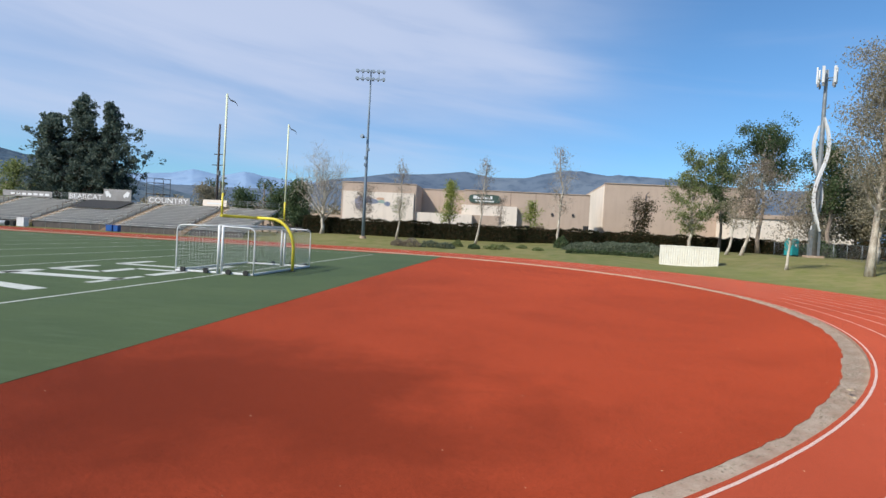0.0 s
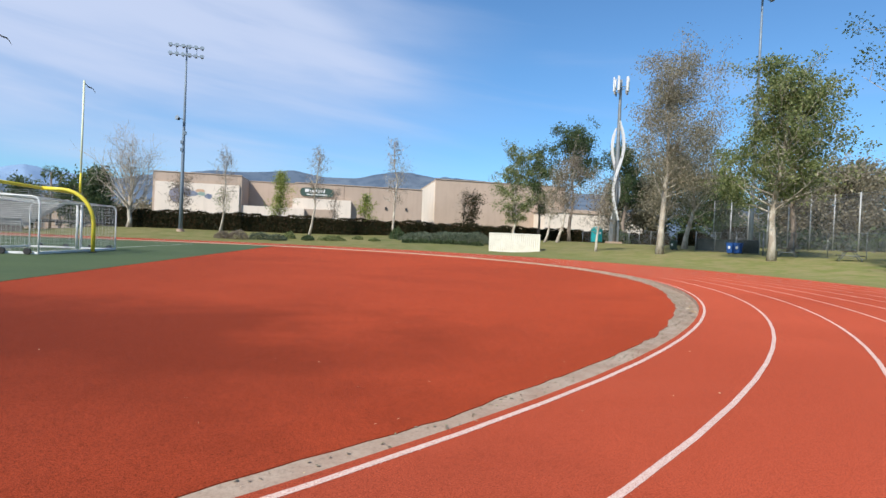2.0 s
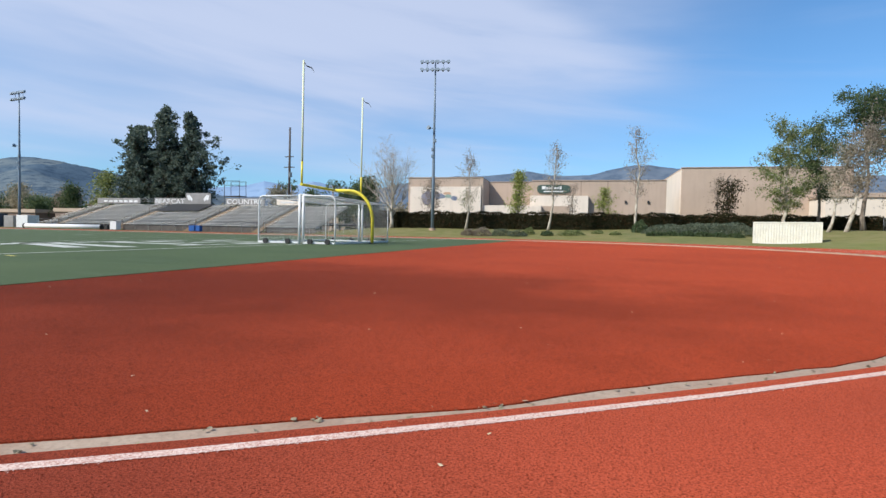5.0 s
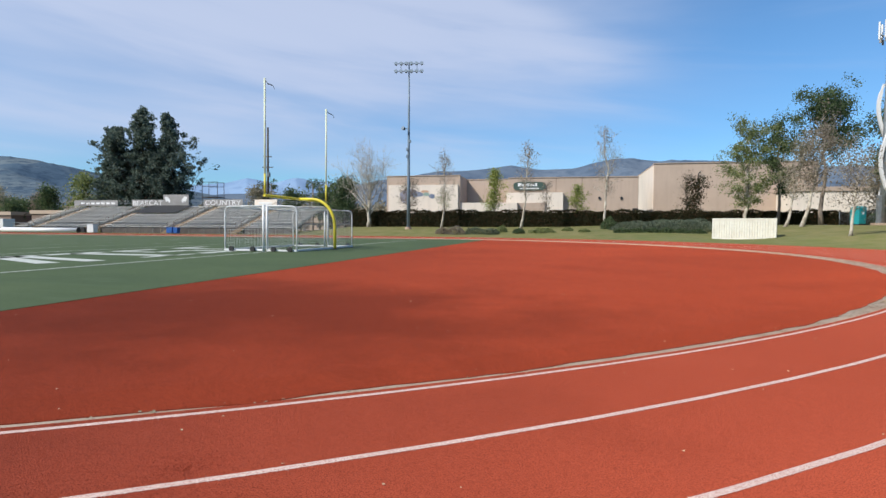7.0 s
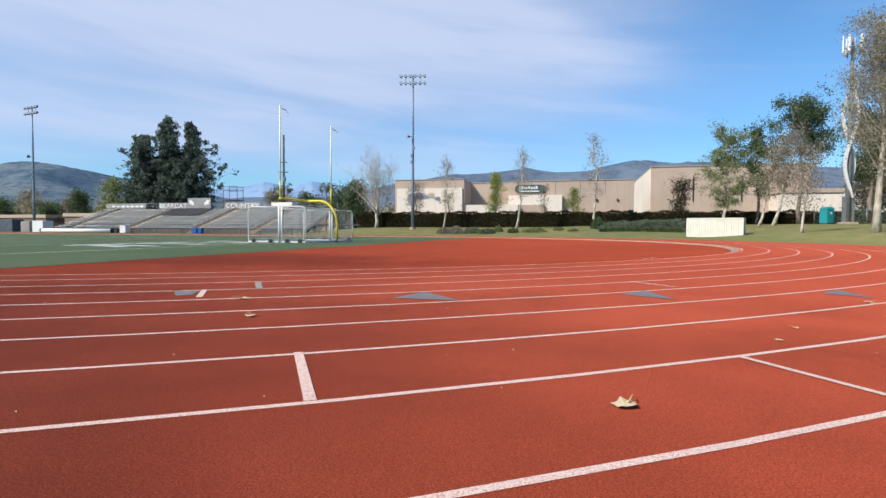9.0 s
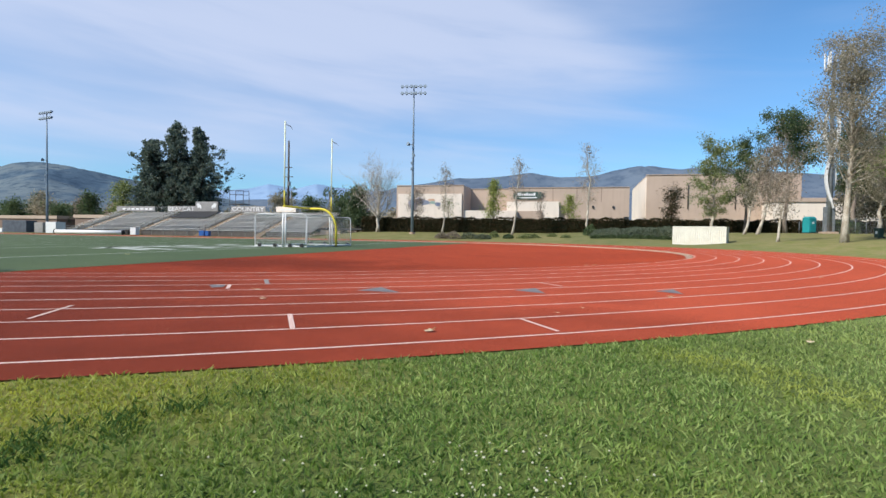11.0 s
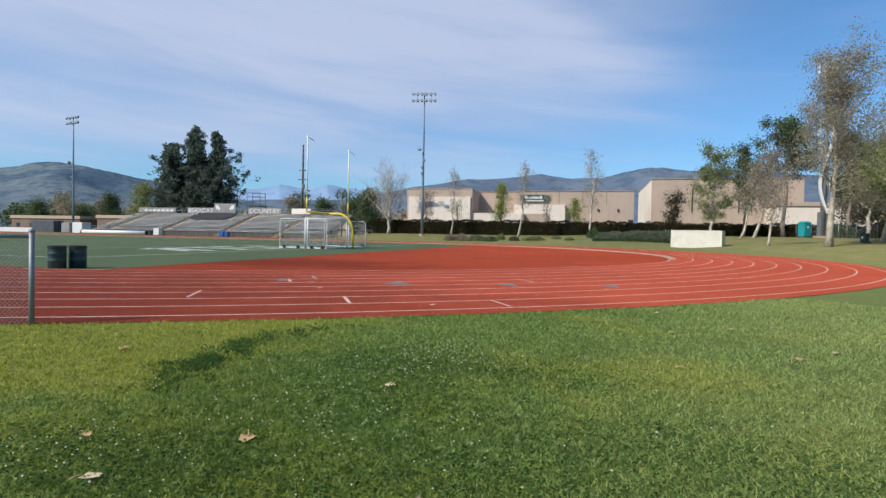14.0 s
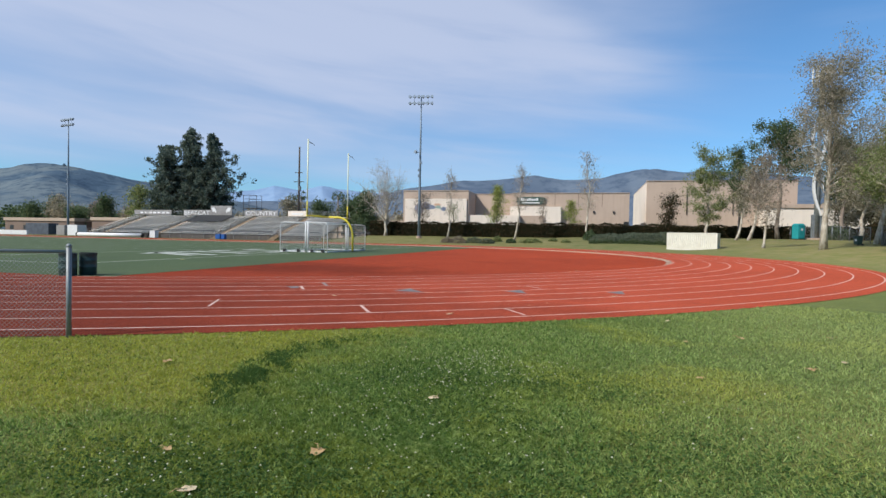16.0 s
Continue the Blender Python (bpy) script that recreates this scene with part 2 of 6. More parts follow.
def m_grass():
    """Lawn: yellowed and lush patches, soil showing a little."""
    n = Nodes("lawn")
    a = n.noise(0.32, 4, 0.6, dist=0.6)
    b = n.noise(1.7, 4, 0.6)
    f = n.noise(38, 4, 0.75)
    g = n.noise(11, 4, 0.7)
    c = n.ramp(a, [(0.32, (0.115, 0.170, 0.034)), (0.5, (0.175, 0.22, 0.046)), (0.68, (0.27, 0.265, 0.062))])
    c = n.mix(n.rng(g, 0.42, 0.62, 0, 0.45), c, (0.21, 0.235, 0.075))
    c = n.mix(n.rng(b, 0.45, 0.75, 0, 0.55), c, (0.07, 0.125, 0.02))
    c = n.mix(n.rng(f, 0.42, 0.62, 0, 0.65), c, (0.045, 0.075, 0.014))
    c = n.mix(n.rng(n.noise(7, 4, 0.7), 0.48, 0.64, 0, 0.45), c, (0.045, 0.08, 0.015))
    sp = n.t.nodes.new("ShaderNodeSeparateXYZ")
    n.to(n.coord(), sp.inputs[0])
    c = n.mix(dry_corner(n, sp), c, (0.24, 0.225, 0.045))
    c = n.mix(n.rng(sp.outputs["X"], 25.6, 30, 0, 0.3), c, (0.20, 0.225, 0.08))
    c = n.mix(lush_patch(n), c, (0.06, 0.115, 0.02))
    # the bank under the trees is worn
    worn = n.mix(n.rng(n.noise(0.9, 5, 0.7), 0.42, 0.6), (0.32, 0.265, 0.12), (0.19, 0.215, 0.05))
    c = n.mix(n.rng(sp.outputs["X"], 36, 46, 0, 0.85), c, worn)
    # the bank beyond the bend and the far straight is drier
    far = n.rng(sp.outputs["Y"], 0, 46, 0.1, 0.8)
    dry = n.mix(n.rng(n.noise(0.5, 4, 0.65), 0.4, 0.62), (0.19, 0.165, 0.075), (0.115, 0.125, 0.04))
    c = n.mix(far, c, dry)
    n.bump(f, 0.8, 0.03)
    return n.done(c, 0.9, 0, 0.2)


M_GRASS = m_grass()


def m_concrete(name="concrete", k=1.0, patch=1.2):
    n = Nodes(name)
    a = n.noise(patch, 5, 0.65)
    b = n.noise(45, 3, 0.7)
    c = n.mix(n.rng(a, 0.35, 0.65), (0.48 * k, 0.38 * k, 0.29 * k), (0.36 * k, 0.24 * k, 0.17 * k))
    c = n.mix(n.rng(b, 0.45, 0.75, 0, 0.5), c, (0.15 * k, 0.11 * k, 0.08 * k))
    n.bump(b, 0.4, 0.006)
    return n.done(c, 0.85, 0, 0.3)


M_CONC = m_concrete()
M_GUTTER = m_concrete("gutter_concrete", 0.92, 1.4)

# ---- builders ----


def part(name, bm, material, parent=None, label=""):
    """One mesh object from a bmesh, under a thing or a part."""
    me = bpy.data.meshes.new(name)
    bm.to_mesh(me)
    bm.free()
    me.materials.append(material)
    ob = new(name, me)
    if parent is not None:
        ob.parent = parent
    if label:
        ob["label"] = label
    return ob


def mesh_of(name, verts, faces, material, parent=None, smooth=False):
    me = bpy.data.meshes.new(name)
    me.from_pydata([tuple(v) for v in verts], [], faces)
    if smooth:
        me.polygons.foreach_set("use_smooth", [True] * len(me.polygons))
    me.materials.append(material)
    ob = new(name, me)
    if parent is not None:
        ob.parent = parent
    return ob


def shared(name, me, parent, m):
    """One more object on a mesh that is there already."""
    ob = new(name, me)
    ob.parent = parent
    ob.matrix_basis = m
    return ob


def root(name, x, y, z, turn=0.0, **tags):
    ob = new(name)
    ob.empty_display_size = 0.2
    ob.matrix_world = pose(x, y, z, 0, 0, turn)
    return tagged(ob, **tags)


def box(bm, x0, y0, z0, x1, y1, z1, bevel=0.0, m=None):
    r = bmesh.ops.create_cube(bm, size=1.0)
    vs = r["verts"]
    for v in vs:
        v.co = Vector(((x0 + x1) / 2 + v.co.x * (x1 - x0), (y0 + y1) / 2 + v.co.y * (y1 - y0), (z0 + z1) / 2 + v.co.z * (z1 - z0)))
    if bevel > 0:
        es = list({e for v in vs for e in v.link_edges})
        out = bmesh.ops.bevel(bm, geom=es, offset=bevel, segments=2, affect="EDGES", profile=0.5)
        vs = list({v for f in out["faces"] for v in f.verts} | {v for v in vs if v.is_valid})
    if m is not None:
        bmesh.ops.transform(bm, matrix=m, verts=vs)
    return vs


def tube(bm, pts, radii, sides=8, caps=True):
    """A tapering tube along points."""
    pts = [Vector(p) for p in pts]
    if isinstance(radii, (int, float)):
        radii = [radii] * len(pts)
    rings = []
    side = None
    for i, p in enumerate(pts):
        d = (pts[min(i + 1, len(pts) - 1)] - pts[max(i - 1, 0)]).normalized()
        if side is None:
            side = d.orthogonal().normalized()
        side = (side - d * side.dot(d)).normalized()
        up = d.cross(side)
        rings.append([bm.verts.new(p + (side * math.cos(a) + up * math.sin(a)) * radii[i]) for a in [2 * math.pi * k / sides for k in range(sides)]])
    for a, b in zip(rings, rings[1:]):
        for k in range(sides):
            f = bm.faces.new((a[k], a[(k + 1) % sides], b[(k + 1) % sides], b[k]))
            f.smooth = True
    if caps:
        bm.faces.new(rings[0][::-1])
        bm.faces.new(rings[-1])


def smooth01(a, b, v):
    t = min(max((v - a) / (b - a), 0.0), 1.0)
    return t * t * (3 - 2 * t)


# ---- the ground ----
R_IN, LANE, STRAIGHT = 31.755, 1.0560, -84.4     # inner line, lane width, far end of the straights
X_TURF, X_END = 11.58, 5.11


def dist_track(x, y):
    """Distance from the core of the track's oval."""
    cx = min(max(x, STRAIGHT), 0.0)
    return math.hypot(x - cx, y)


def ground_z(x, y):
    r = dist_track(x, y)
    rise = 1.1 * smooth01(43.5, 58, r) + 0.85 * smooth01(56, 74, r)
    bank = smooth01(-14, 8, y) * smooth01(-34, -12, x)
    dip = 1 - 0.85 * math.exp(-((x - 38.5) ** 2 + (y - 38.5) ** 2) / 60)
    return rise * bank * dip


def steps(*runs):
    out = []
    for a, b, n in runs:
        out += [a + (b - a) * i / n for i in range(n)]
    return out + [runs[-1][1]]


gx = steps((-4200, -600, 6), (-600, -140, 8), (-140, -40, 14), (-40, 80, 80), (80, 160, 10), (160, 600, 7), (600, 4200, 6))
gy = steps((-4200, -600, 6), (-600, -120, 6), (-120, -45, 8), (-45, 90, 90), (90, 160, 9), (160, 600, 7), (600, 4200, 6))
verts, faces = [], []
for j, y in enumerate(gy):
    for i, x in enumerate(gx):
        r = dist_track(x, y)
        z = ground_z(x, y) + 0.05 * noise.noise((x * 0.13, y * 0.13, 3)) * smooth01(45, 52, r)
        verts.append((x, y, z - 0.012 if r > 39.9 else -0.16))
nx = len(gx)
for j in range(len(gy) - 1):
    for i in range(nx - 1):
        a = j * nx + i
        faces.append((a, a + 1, a + nx + 1, a + nx))
tagged(mesh_of("ground", verts, faces, M_GRASS, smooth=True), "mown green lawn with yellowed patches round the track", "lawn", kind="structure")


def oval(r, n=96):
    """Points of the oval at distance r, counter-clockwise from the near straight's far end."""
    pts = [(STRAIGHT, -r)]
    pts += [(r * math.cos(a), r * math.sin(a)) for a in [-math.pi / 2 + math.pi * k / n for k in range(n + 1)]]
    pts += [(STRAIGHT + r * math.cos(a), r * math.sin(a)) for a in [math.pi / 2 + math.pi * k / n for k in range(n + 1)]]
    return pts


def ring(name, r0, r1, z, material, parent=None, wob=0.0):
    a, b = oval(r0), oval(r1)
    n = len(a)
    vs = []
    for i in range(n):
        w0, w1 = (wob * noise.noise((i * 0.9, r0, 0)), wob * noise.noise((i * 0.9, r1, 5))) if wob else (0, 0)
        vs.append((*a[i], z))
        vs.append((*b[i], z))
        if wob:
            d = Vector((b[i][0] - a[i][0], b[i][1] - a[i][1])).normalized()
            vs[-2] = (a[i][0] + d.x * w0, a[i][1] + d.y * w0, z)
            vs[-1] = (b[i][0] + d.x * w1, b[i][1] + d.y * w1, z)
    fs = [(2 * i, 2 * i + 1, 2 * ((i + 1) % n) + 1, 2 * ((i + 1) % n)) for i in range(n)]
    return mesh_of(name, vs, fs, material, parent)


R_OUT = R_IN + 9 * LANE
track = tagged(ring("running_track", R_IN - 0.10, R_OUT + 0.55, 0.0, M_TRACK, wob=0.0), "red rubber running track with nine worn lanes", "track", kind="structure")
for k in range(10):
    r = R_IN + k * LANE
    ring("lane_line", r - 0.024, r + 0.024, 0.0025, M_LINE, track)
kerb = tagged(ring("kerb", R_IN - 0.80, R_IN - 0.06, -0.098, M_GUTTER, wob=0.05), "low worn concrete gutter kerb along the inner lane", "kerb", kind="structure")
lip_hi, lip_lo = oval(R_IN - 0.098), oval(R_IN - 0.103)
nl = len(lip_hi)
mesh_of("kerb_lip", [(x, y, -0.003) for x, y in lip_hi] + [(x, y, -0.12) for x, y in lip_lo], [(i, (i + 1) % nl, nl + (i + 1) % nl, nl + i) for i in range(nl)], M_CONC, kerb)
vs = []
def gutter_width(x, y):
    """Wide and silted where the bend is tightest in the walk's view, closing to a slit on the far side."""
    a = math.degrees(math.atan2(y, x)) if x > 0 else (90 if y > 0 else -90)
    return 0.47 - 0.30 * smooth01(-12, 12, a) + 0.17 * math.exp(-((a + 29) / 8) ** 2)


for x, y in oval(R_IN, 420):
    d = 1 - gutter_width(x, y) / R_IN - (0.085 * noise.noise((x * 1.1, y * 1.1, 4)) + 0.03 * noise.noise((x * 4, y * 4, 6))) / R_IN
    cx = min(max(x, STRAIGHT), 0.0)
    vs.append((cx + (x - cx) * d, y * d, -0.091))
# the apron falls a little towards the gutter
flat = [(x, y, -0.050) for x, y in oval(R_IN - 0.95, 420)]
skirt = [(x, y, -0.15) for x, y, z in vs]
ns = len(vs)
tagged(mesh_of("infield", vs + skirt + flat, [tuple(range(2 * ns, 3 * ns))] + [(i, ns + i, ns + (i + 1) % ns, (i + 1) % ns) for i in range(ns)] + [(2 * ns + i, i, (i + 1) % ns, 2 * ns + (i + 1) % ns) for i in range(ns)], M_DZONE), "dark red rubber infield apron with drag stains", "infield", kind="structure")
turf_y = R_IN - 2.6
tb = bmesh.new()
box(tb, STRAIGHT - X_TURF, -turf_y, -0.2, X_TURF, turf_y, -0.044)
turf = tagged(part("football_field", tb, M_TURF), "green artificial turf football field with white markings", "field", kind="structure")

# ---- more materials ----
def m_leaf(name, a, b, c):
    n = Nodes(name)
    geo = n.t.nodes.new("ShaderNodeNewGeometry")
    col = n.ramp(geo.outputs["Random Per Island"], [(0.0, a), (0.55, b), (1.0, c)])
    n.done(col, 0.6, 0, 0.25)
    tr = n.t.nodes.new("ShaderNodeBsdfTranslucent")
    n.to(col, tr.inputs["Color"])
    mx = n.t.nodes.new("ShaderNodeMixShader")
    mx.inputs[0].default_value = 0.48
    n.to(n.b.outputs[0], mx.inputs[1])
    n.to(tr.outputs[0], mx.inputs[2])
    n.to(mx.outputs[0], n.t.nodes["Material Output"].inputs["Surface"])
    return n.m


M_LEAF_SYC = m_leaf("leaf_sycamore", (0.20, 0.18, 0.115), (0.30, 0.275, 0.19), (0.45, 0.40, 0.30))
M_LEAF_GREEN = m_leaf("leaf_green", (0.115, 0.155, 0.055), (0.20, 0.24, 0.09), (0.36, 0.375, 0.17))
M_LEAF_DARK = m_leaf("leaf_dark", (0.05, 0.085, 0.045), (0.09, 0.135, 0.06), (0.16, 0.20, 0.085))
M_LEAF_PINE = m_leaf("needle_dark", (0.06, 0.092, 0.078), (0.11, 0.15, 0.122), (0.20, 0.24, 0.19))
M_LEAF_LIME = m_leaf("leaf_lime", (0.19, 0.23, 0.05), (0.29, 0.33, 0.085), (0.42, 0.44, 0.15))
M_LEAF_DRY = m_leaf("leaf_dry", (0.205, 0.168, 0.125), (0.285, 0.245, 0.19), (0.36, 0.29, 0.21))
M_LEAF_HEDGE = m_leaf("leaf_hedge", (0.023, 0.029, 0.013), (0.046, 0.047, 0.018), (0.111, 0.058, 0.029))
M_LEAF_JUNIPER = m_leaf("leaf_juniper", (0.095, 0.125, 0.08), (0.145, 0.175, 0.115), (0.21, 0.235, 0.16))


def m_blade(name, a, b, c, dry, pale):
    """Grass blades, drier in broad patches."""
    n = Nodes(name)
    geo = n.t.nodes.new("ShaderNodeNewGeometry")
    col = n.ramp(geo.outputs["Random Per Island"], [(0.0, a), (0.55, b), (1.0, c)])
    col = n.mix(n.rng(n.noise(0.4, 4, 0.6, dist=0.6), 0.48, 0.64, 0, 0.6), col, dry)
    # the corner by the fence is the driest
    sp = n.t.nodes.new("ShaderNodeSeparateXYZ")
    n.to(n.coord(), sp.inputs[0])
    col = n.mix(n.rng(n.noise(0.9, 3, 0.6), 0.48, 0.62, 0, 0.45), col, a)
    col = n.mix(dry_corner(n, sp), col, dry)
    col = n.mix(lush_patch(n), col, tuple((u + 2 * v) / 3 for u, v in zip(b, a)))
    # tufts and hollows
    col = n.mix(n.rng(n.noise(6.5, 4, 0.7), 0.47, 0.63, 0, 0.55), col, tuple(v * 0.75 for v in a))
    col = n.mix(n.rng(n.noise(17, 3, 0.7), 0.50, 0.66, 0, 0.7), col, c)
    # paler towards +x
    col = n.mix(n.rng(sp.outputs["X"], 25.5, 30.0, 0, 0.55), col, pale)
    n.done(col, 0.6, 0, 0.2)
    tr = n.t.nodes.new("ShaderNodeBsdfTranslucent")
    n.to(col, tr.inputs["Color"])
    mx = n.t.nodes.new("ShaderNodeMixShader")
    mx.inputs[0].default_value = 0.48
    n.to(n.b.outputs[0], mx.inputs[1])
    n.to(tr.outputs[0], mx.inputs[2])
    n.to(mx.outputs[0], n.t.nodes["Material Output"].inputs["Surface"])
    return n.m


M_BLADE = m_blade("grass_blade", (0.085, 0.165, 0.030), (0.22, 0.345, 0.075), (0.47, 0.56, 0.20), (0.46, 0.455, 0.065), (0.45, 0.51, 0.20))
M_BLADE_DARK = m_blade("grass_blade_dark", (0.038, 0.092, 0.022), (0.08, 0.16, 0.037), (0.16, 0.25, 0.065), (0.085, 0.155, 0.034), (0.13, 0.21, 0.06))


def m_bark(name, a, b, dark):
    n = Nodes(name)
    v = n.noise(2.2, 4, 0.6, n.coord((1, 1, 0.5)))
    f = n.noise(14, 4, 0.7)
    c = n.mix(n.rng(v, 0.42, 0.56), a, b)
    c = n.mix(n.rng(f, 0.5, 0.75, 0, 0.7), c, dark)
    n.bump(f, 0.5, 0.02)
    return n.done(c, 0.85, 0, 0.2)


M_BARK_WHITE = m_bark("bark_white", (0.55, 0.50, 0.42), (0.34, 0.29, 0.23), (0.14, 0.11, 0.08))
M_BARK_GREY = m_bark("bark_grey", (0.30, 0.25, 0.20), (0.20, 0.16, 0.13), (0.08, 0.06, 0.05))
M_BARK_DARK = m_bark("bark_dark", (0.09, 0.065, 0.05), (0.06, 0.045, 0.035), (0.03, 0.02, 0.018))
M_WHITE = plain("white_paint", (0.78, 0.78, 0.77), (0.70, 0.70, 0.69), 3, 0.4)
M_YELLOW = plain("yellow_paint", (0.80, 0.66, 0.06), (0.72, 0.58, 0.05), 3, 0.4)
M_PALEYELLOW = plain("pale_yellow_paint", (0.77, 0.81, 0.58), (0.70, 0.74, 0.52), 3, 0.4)
M_GALV = plain("galvanised_steel", (0.28, 0.30, 0.31), (0.21, 0.23, 0.24), 2, 0.55, 0.5)
M_POLE = plain("grey_painted_steel", (0.21, 0.27, 0.33), (0.17, 0.22, 0.275), 1, 0.55, 0.2)
M_DARKMETAL = plain("dark_metal", (0.05, 0.055, 0.06), (0.035, 0.04, 0.045), 3, 0.5, 0.4)
M_BLACK = plain("black_rubber", (0.02, 0.02, 0.02), (0.03, 0.03, 0.03), 8, 0.7)
M_ALU = plain("bleacher_aluminium", (0.86, 0.83, 0.79), (0.74, 0.70, 0.65), 0.6, 0.6, 0.1, 0.2)
M_RISER = plain("bleacher_riser", (0.56, 0.53, 0.51), (0.46, 0.43, 0.41), 0.8, 0.8)
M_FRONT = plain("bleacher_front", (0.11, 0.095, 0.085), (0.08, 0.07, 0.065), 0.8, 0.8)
M_FOOT = plain("bleacher_footboard", (0.52, 0.49, 0.46), (0.42, 0.40, 0.375), 0.6, 0.7, 0.1, 0.2)
M_STEP = plain("aisle_step", (0.30, 0.21, 0.12), (0.20, 0.14, 0.09), 2, 0.8)
M_CREAM = plain("cream_steel", (0.80, 0.77, 0.67), (0.72, 0.68, 0.58), 0.8, 0.55, 0.0, 0.25)
M_TEAL = plain("teal_plastic", (0.02, 0.30, 0.32), (0.016, 0.25, 0.27), 2, 0.45)
M_BLUE = plain("blue_plastic", (0.02, 0.10, 0.36), (0.016, 0.08, 0.28), 2, 0.45)
M_BINGREEN = plain("dark_green_steel", (0.028, 0.07, 0.06), (0.018, 0.045, 0.04), 5, 0.45)
M_SHEDBLUE = plain("shed_slate_blue", (0.085, 0.10, 0.125), (0.06, 0.07, 0.09), 1, 0.6)
M_PALEPOLE = plain("pale_galvanised_steel", (0.50, 0.51, 0.51), (0.42, 0.43, 0.43), 2, 0.55, 0.2)
M_SIGNGREEN = plain("sign_green", (0.06, 0.10, 0.08), (0.04, 0.075, 0.06), 1, 0.5)
M_SIGNGREY = plain("sign_board_grey", (0.30, 0.29, 0.28), (0.24, 0.23, 0.22), 0.6, 0.7)
M_WOOD = plain("weathered_wood", (0.10, 0.08, 0.068), (0.065, 0.052, 0.045), 2, 0.9)
M_TICK = plain("pale_tick_paint", (0.36, 0.32, 0.30), (0.29, 0.25, 0.24), 9, 0.85, grain=0.35, spec=0.2)
M_GREYMARK = plain("grey_track_paint", (0.22, 0.21, 0.21), (0.17, 0.165, 0.17), 9, 0.85, grain=0.4, spec=0.2)
M_NET = plain("net_cord", (0.62, 0.62, 0.60), (0.55, 0.55, 0.54), 3, 0.8)
M_WIRE = plain("fence_wire", (0.30, 0.31, 0.32), (0.22, 0.23, 0.24), 3, 0.5, 0.6)
M_SCREEN = plain("dark_windscreen", (0.018, 0.03, 0.028), (0.025, 0.04, 0.036), 0.7, 0.85)
M_PAD = plain("pale_concrete_lid", (0.56, 0.54, 0.53), (0.47, 0.45, 0.44), 5, 0.75)
M_DRYLEAF = plain("fallen_leaf", (0.52, 0.36, 0.17), (0.40, 0.25, 0.11), 30, 0.8)
M_PALELEAF = plain("pale_fallen_leaf", (0.66, 0.55, 0.36), (0.52, 0.40, 0.24), 30, 0.8)
M_SILT = plain("leaf_silt", (0.36, 0.31, 0.20), (0.22, 0.18, 0.12), 25, 0.9)
M_FLOWER = plain("clover_flower", (0.62, 0.60, 0.42), (0.47, 0.46, 0.31), 40, 0.8)


def m_stucco(name, a, b):
    n = Nodes(name)
    v = n.noise(0.12, 4, 0.6)
    s = n.noise(1.2, 4, 0.6, n.coord((1, 1, 0.12)))
    f = n.noise(18, 3, 0.7)
    c = n.mix(n.rng(v, 0.4, 0.6), a, b)
    c = n.mix(n.rng(s, 0.5, 0.8, 0, 0.3), c, tuple(k * 0.6 for k in a))
    n.bump(f, 0.3, 0.02)
    return n.done(c, 0.9, 0, 0.2)


M_STUCCO = m_stucco("tan_stucco", (0.47, 0.365, 0.29), (0.43, 0.335, 0.265))
M_MURAL = [plain(k, a, b, 1.5, 0.85, grain=0.3) for k, a, b in (("mural_slate", (0.24, 0.24, 0.32), (0.34, 0.33, 0.38)), ("mural_orange", (0.66, 0.36, 0.22), (0.60, 0.42, 0.30)), ("mural_green", (0.28, 0.40, 0.34), (0.34, 0.45, 0.40)), ("mural_navy", (0.16, 0.20, 0.30), (0.28, 0.31, 0.38)))]
M_STUCCO_PALE = m_stucco("pale_stucco", (0.76, 0.67, 0.57), (0.70, 0.62, 0.53))
M_STUCCO_DARK = m_stucco("dark_stucco", (0.22, 0.16, 0.13), (0.19, 0.14, 0.115))


def gz(x, y):
    """Height of the lawn."""
    return ground_z(x, y) - 0.03


# ---- markings on the track ----
def quad_flat(name, pts, z, material, parent):
    return mesh_of(name, [(x, y, z) for x, y in pts], [tuple(range(len(pts)))], material, parent)


def bar(name, a, b, w, z, material, parent):
    a, b = Vector(a), Vector(b)
    d = (b - a).normalized()
    s = Vector((-d.y, d.x)) * w / 2
    return quad_flat(name, [a - s, b - s, b + s, a + s], z, material, parent)


bar("stagger_mark", (18.61, -28.31), (19.21, -29.20), 0.09, 0.006, M_TICK, track)
bar("stagger_mark", (18.60, -29.53), (19.06, -30.24), 0.07, 0.006, M_LINE, track)
bar("stagger_mark", (21.64, -32.58), (22.20, -33.49), 0.06, 0.006, M_LINE, track)
bar("stagger_mark", (24.44, -31.93), (24.95, -32.72), 0.05, 0.006, M_LINE, track)
bar("stagger_mark", (24.23, -26.56), (24.80, -27.25), 0.05, 0.006, M_LINE, track)
bar("stagger_mark", (18.57, -32.87), (19.12, -33.92), 0.045, 0.006, M_LINE, track)
for p in ([(21.47, -28.93), (21.28, -29.66), (22.10, -29.67)], [(18.62, -29.67), (18.30, -29.75), (18.70, -30.20), (18.82, -30.05)],
          [(24.30, -27.9), (23.95, -28.49), (24.56, -28.86)], [(26.95, -27.05), (26.55, -27.59), (26.99, -27.97)]):
    quad_flat("exchange_triangle", p, 0.006, M_GREYMARK, track)

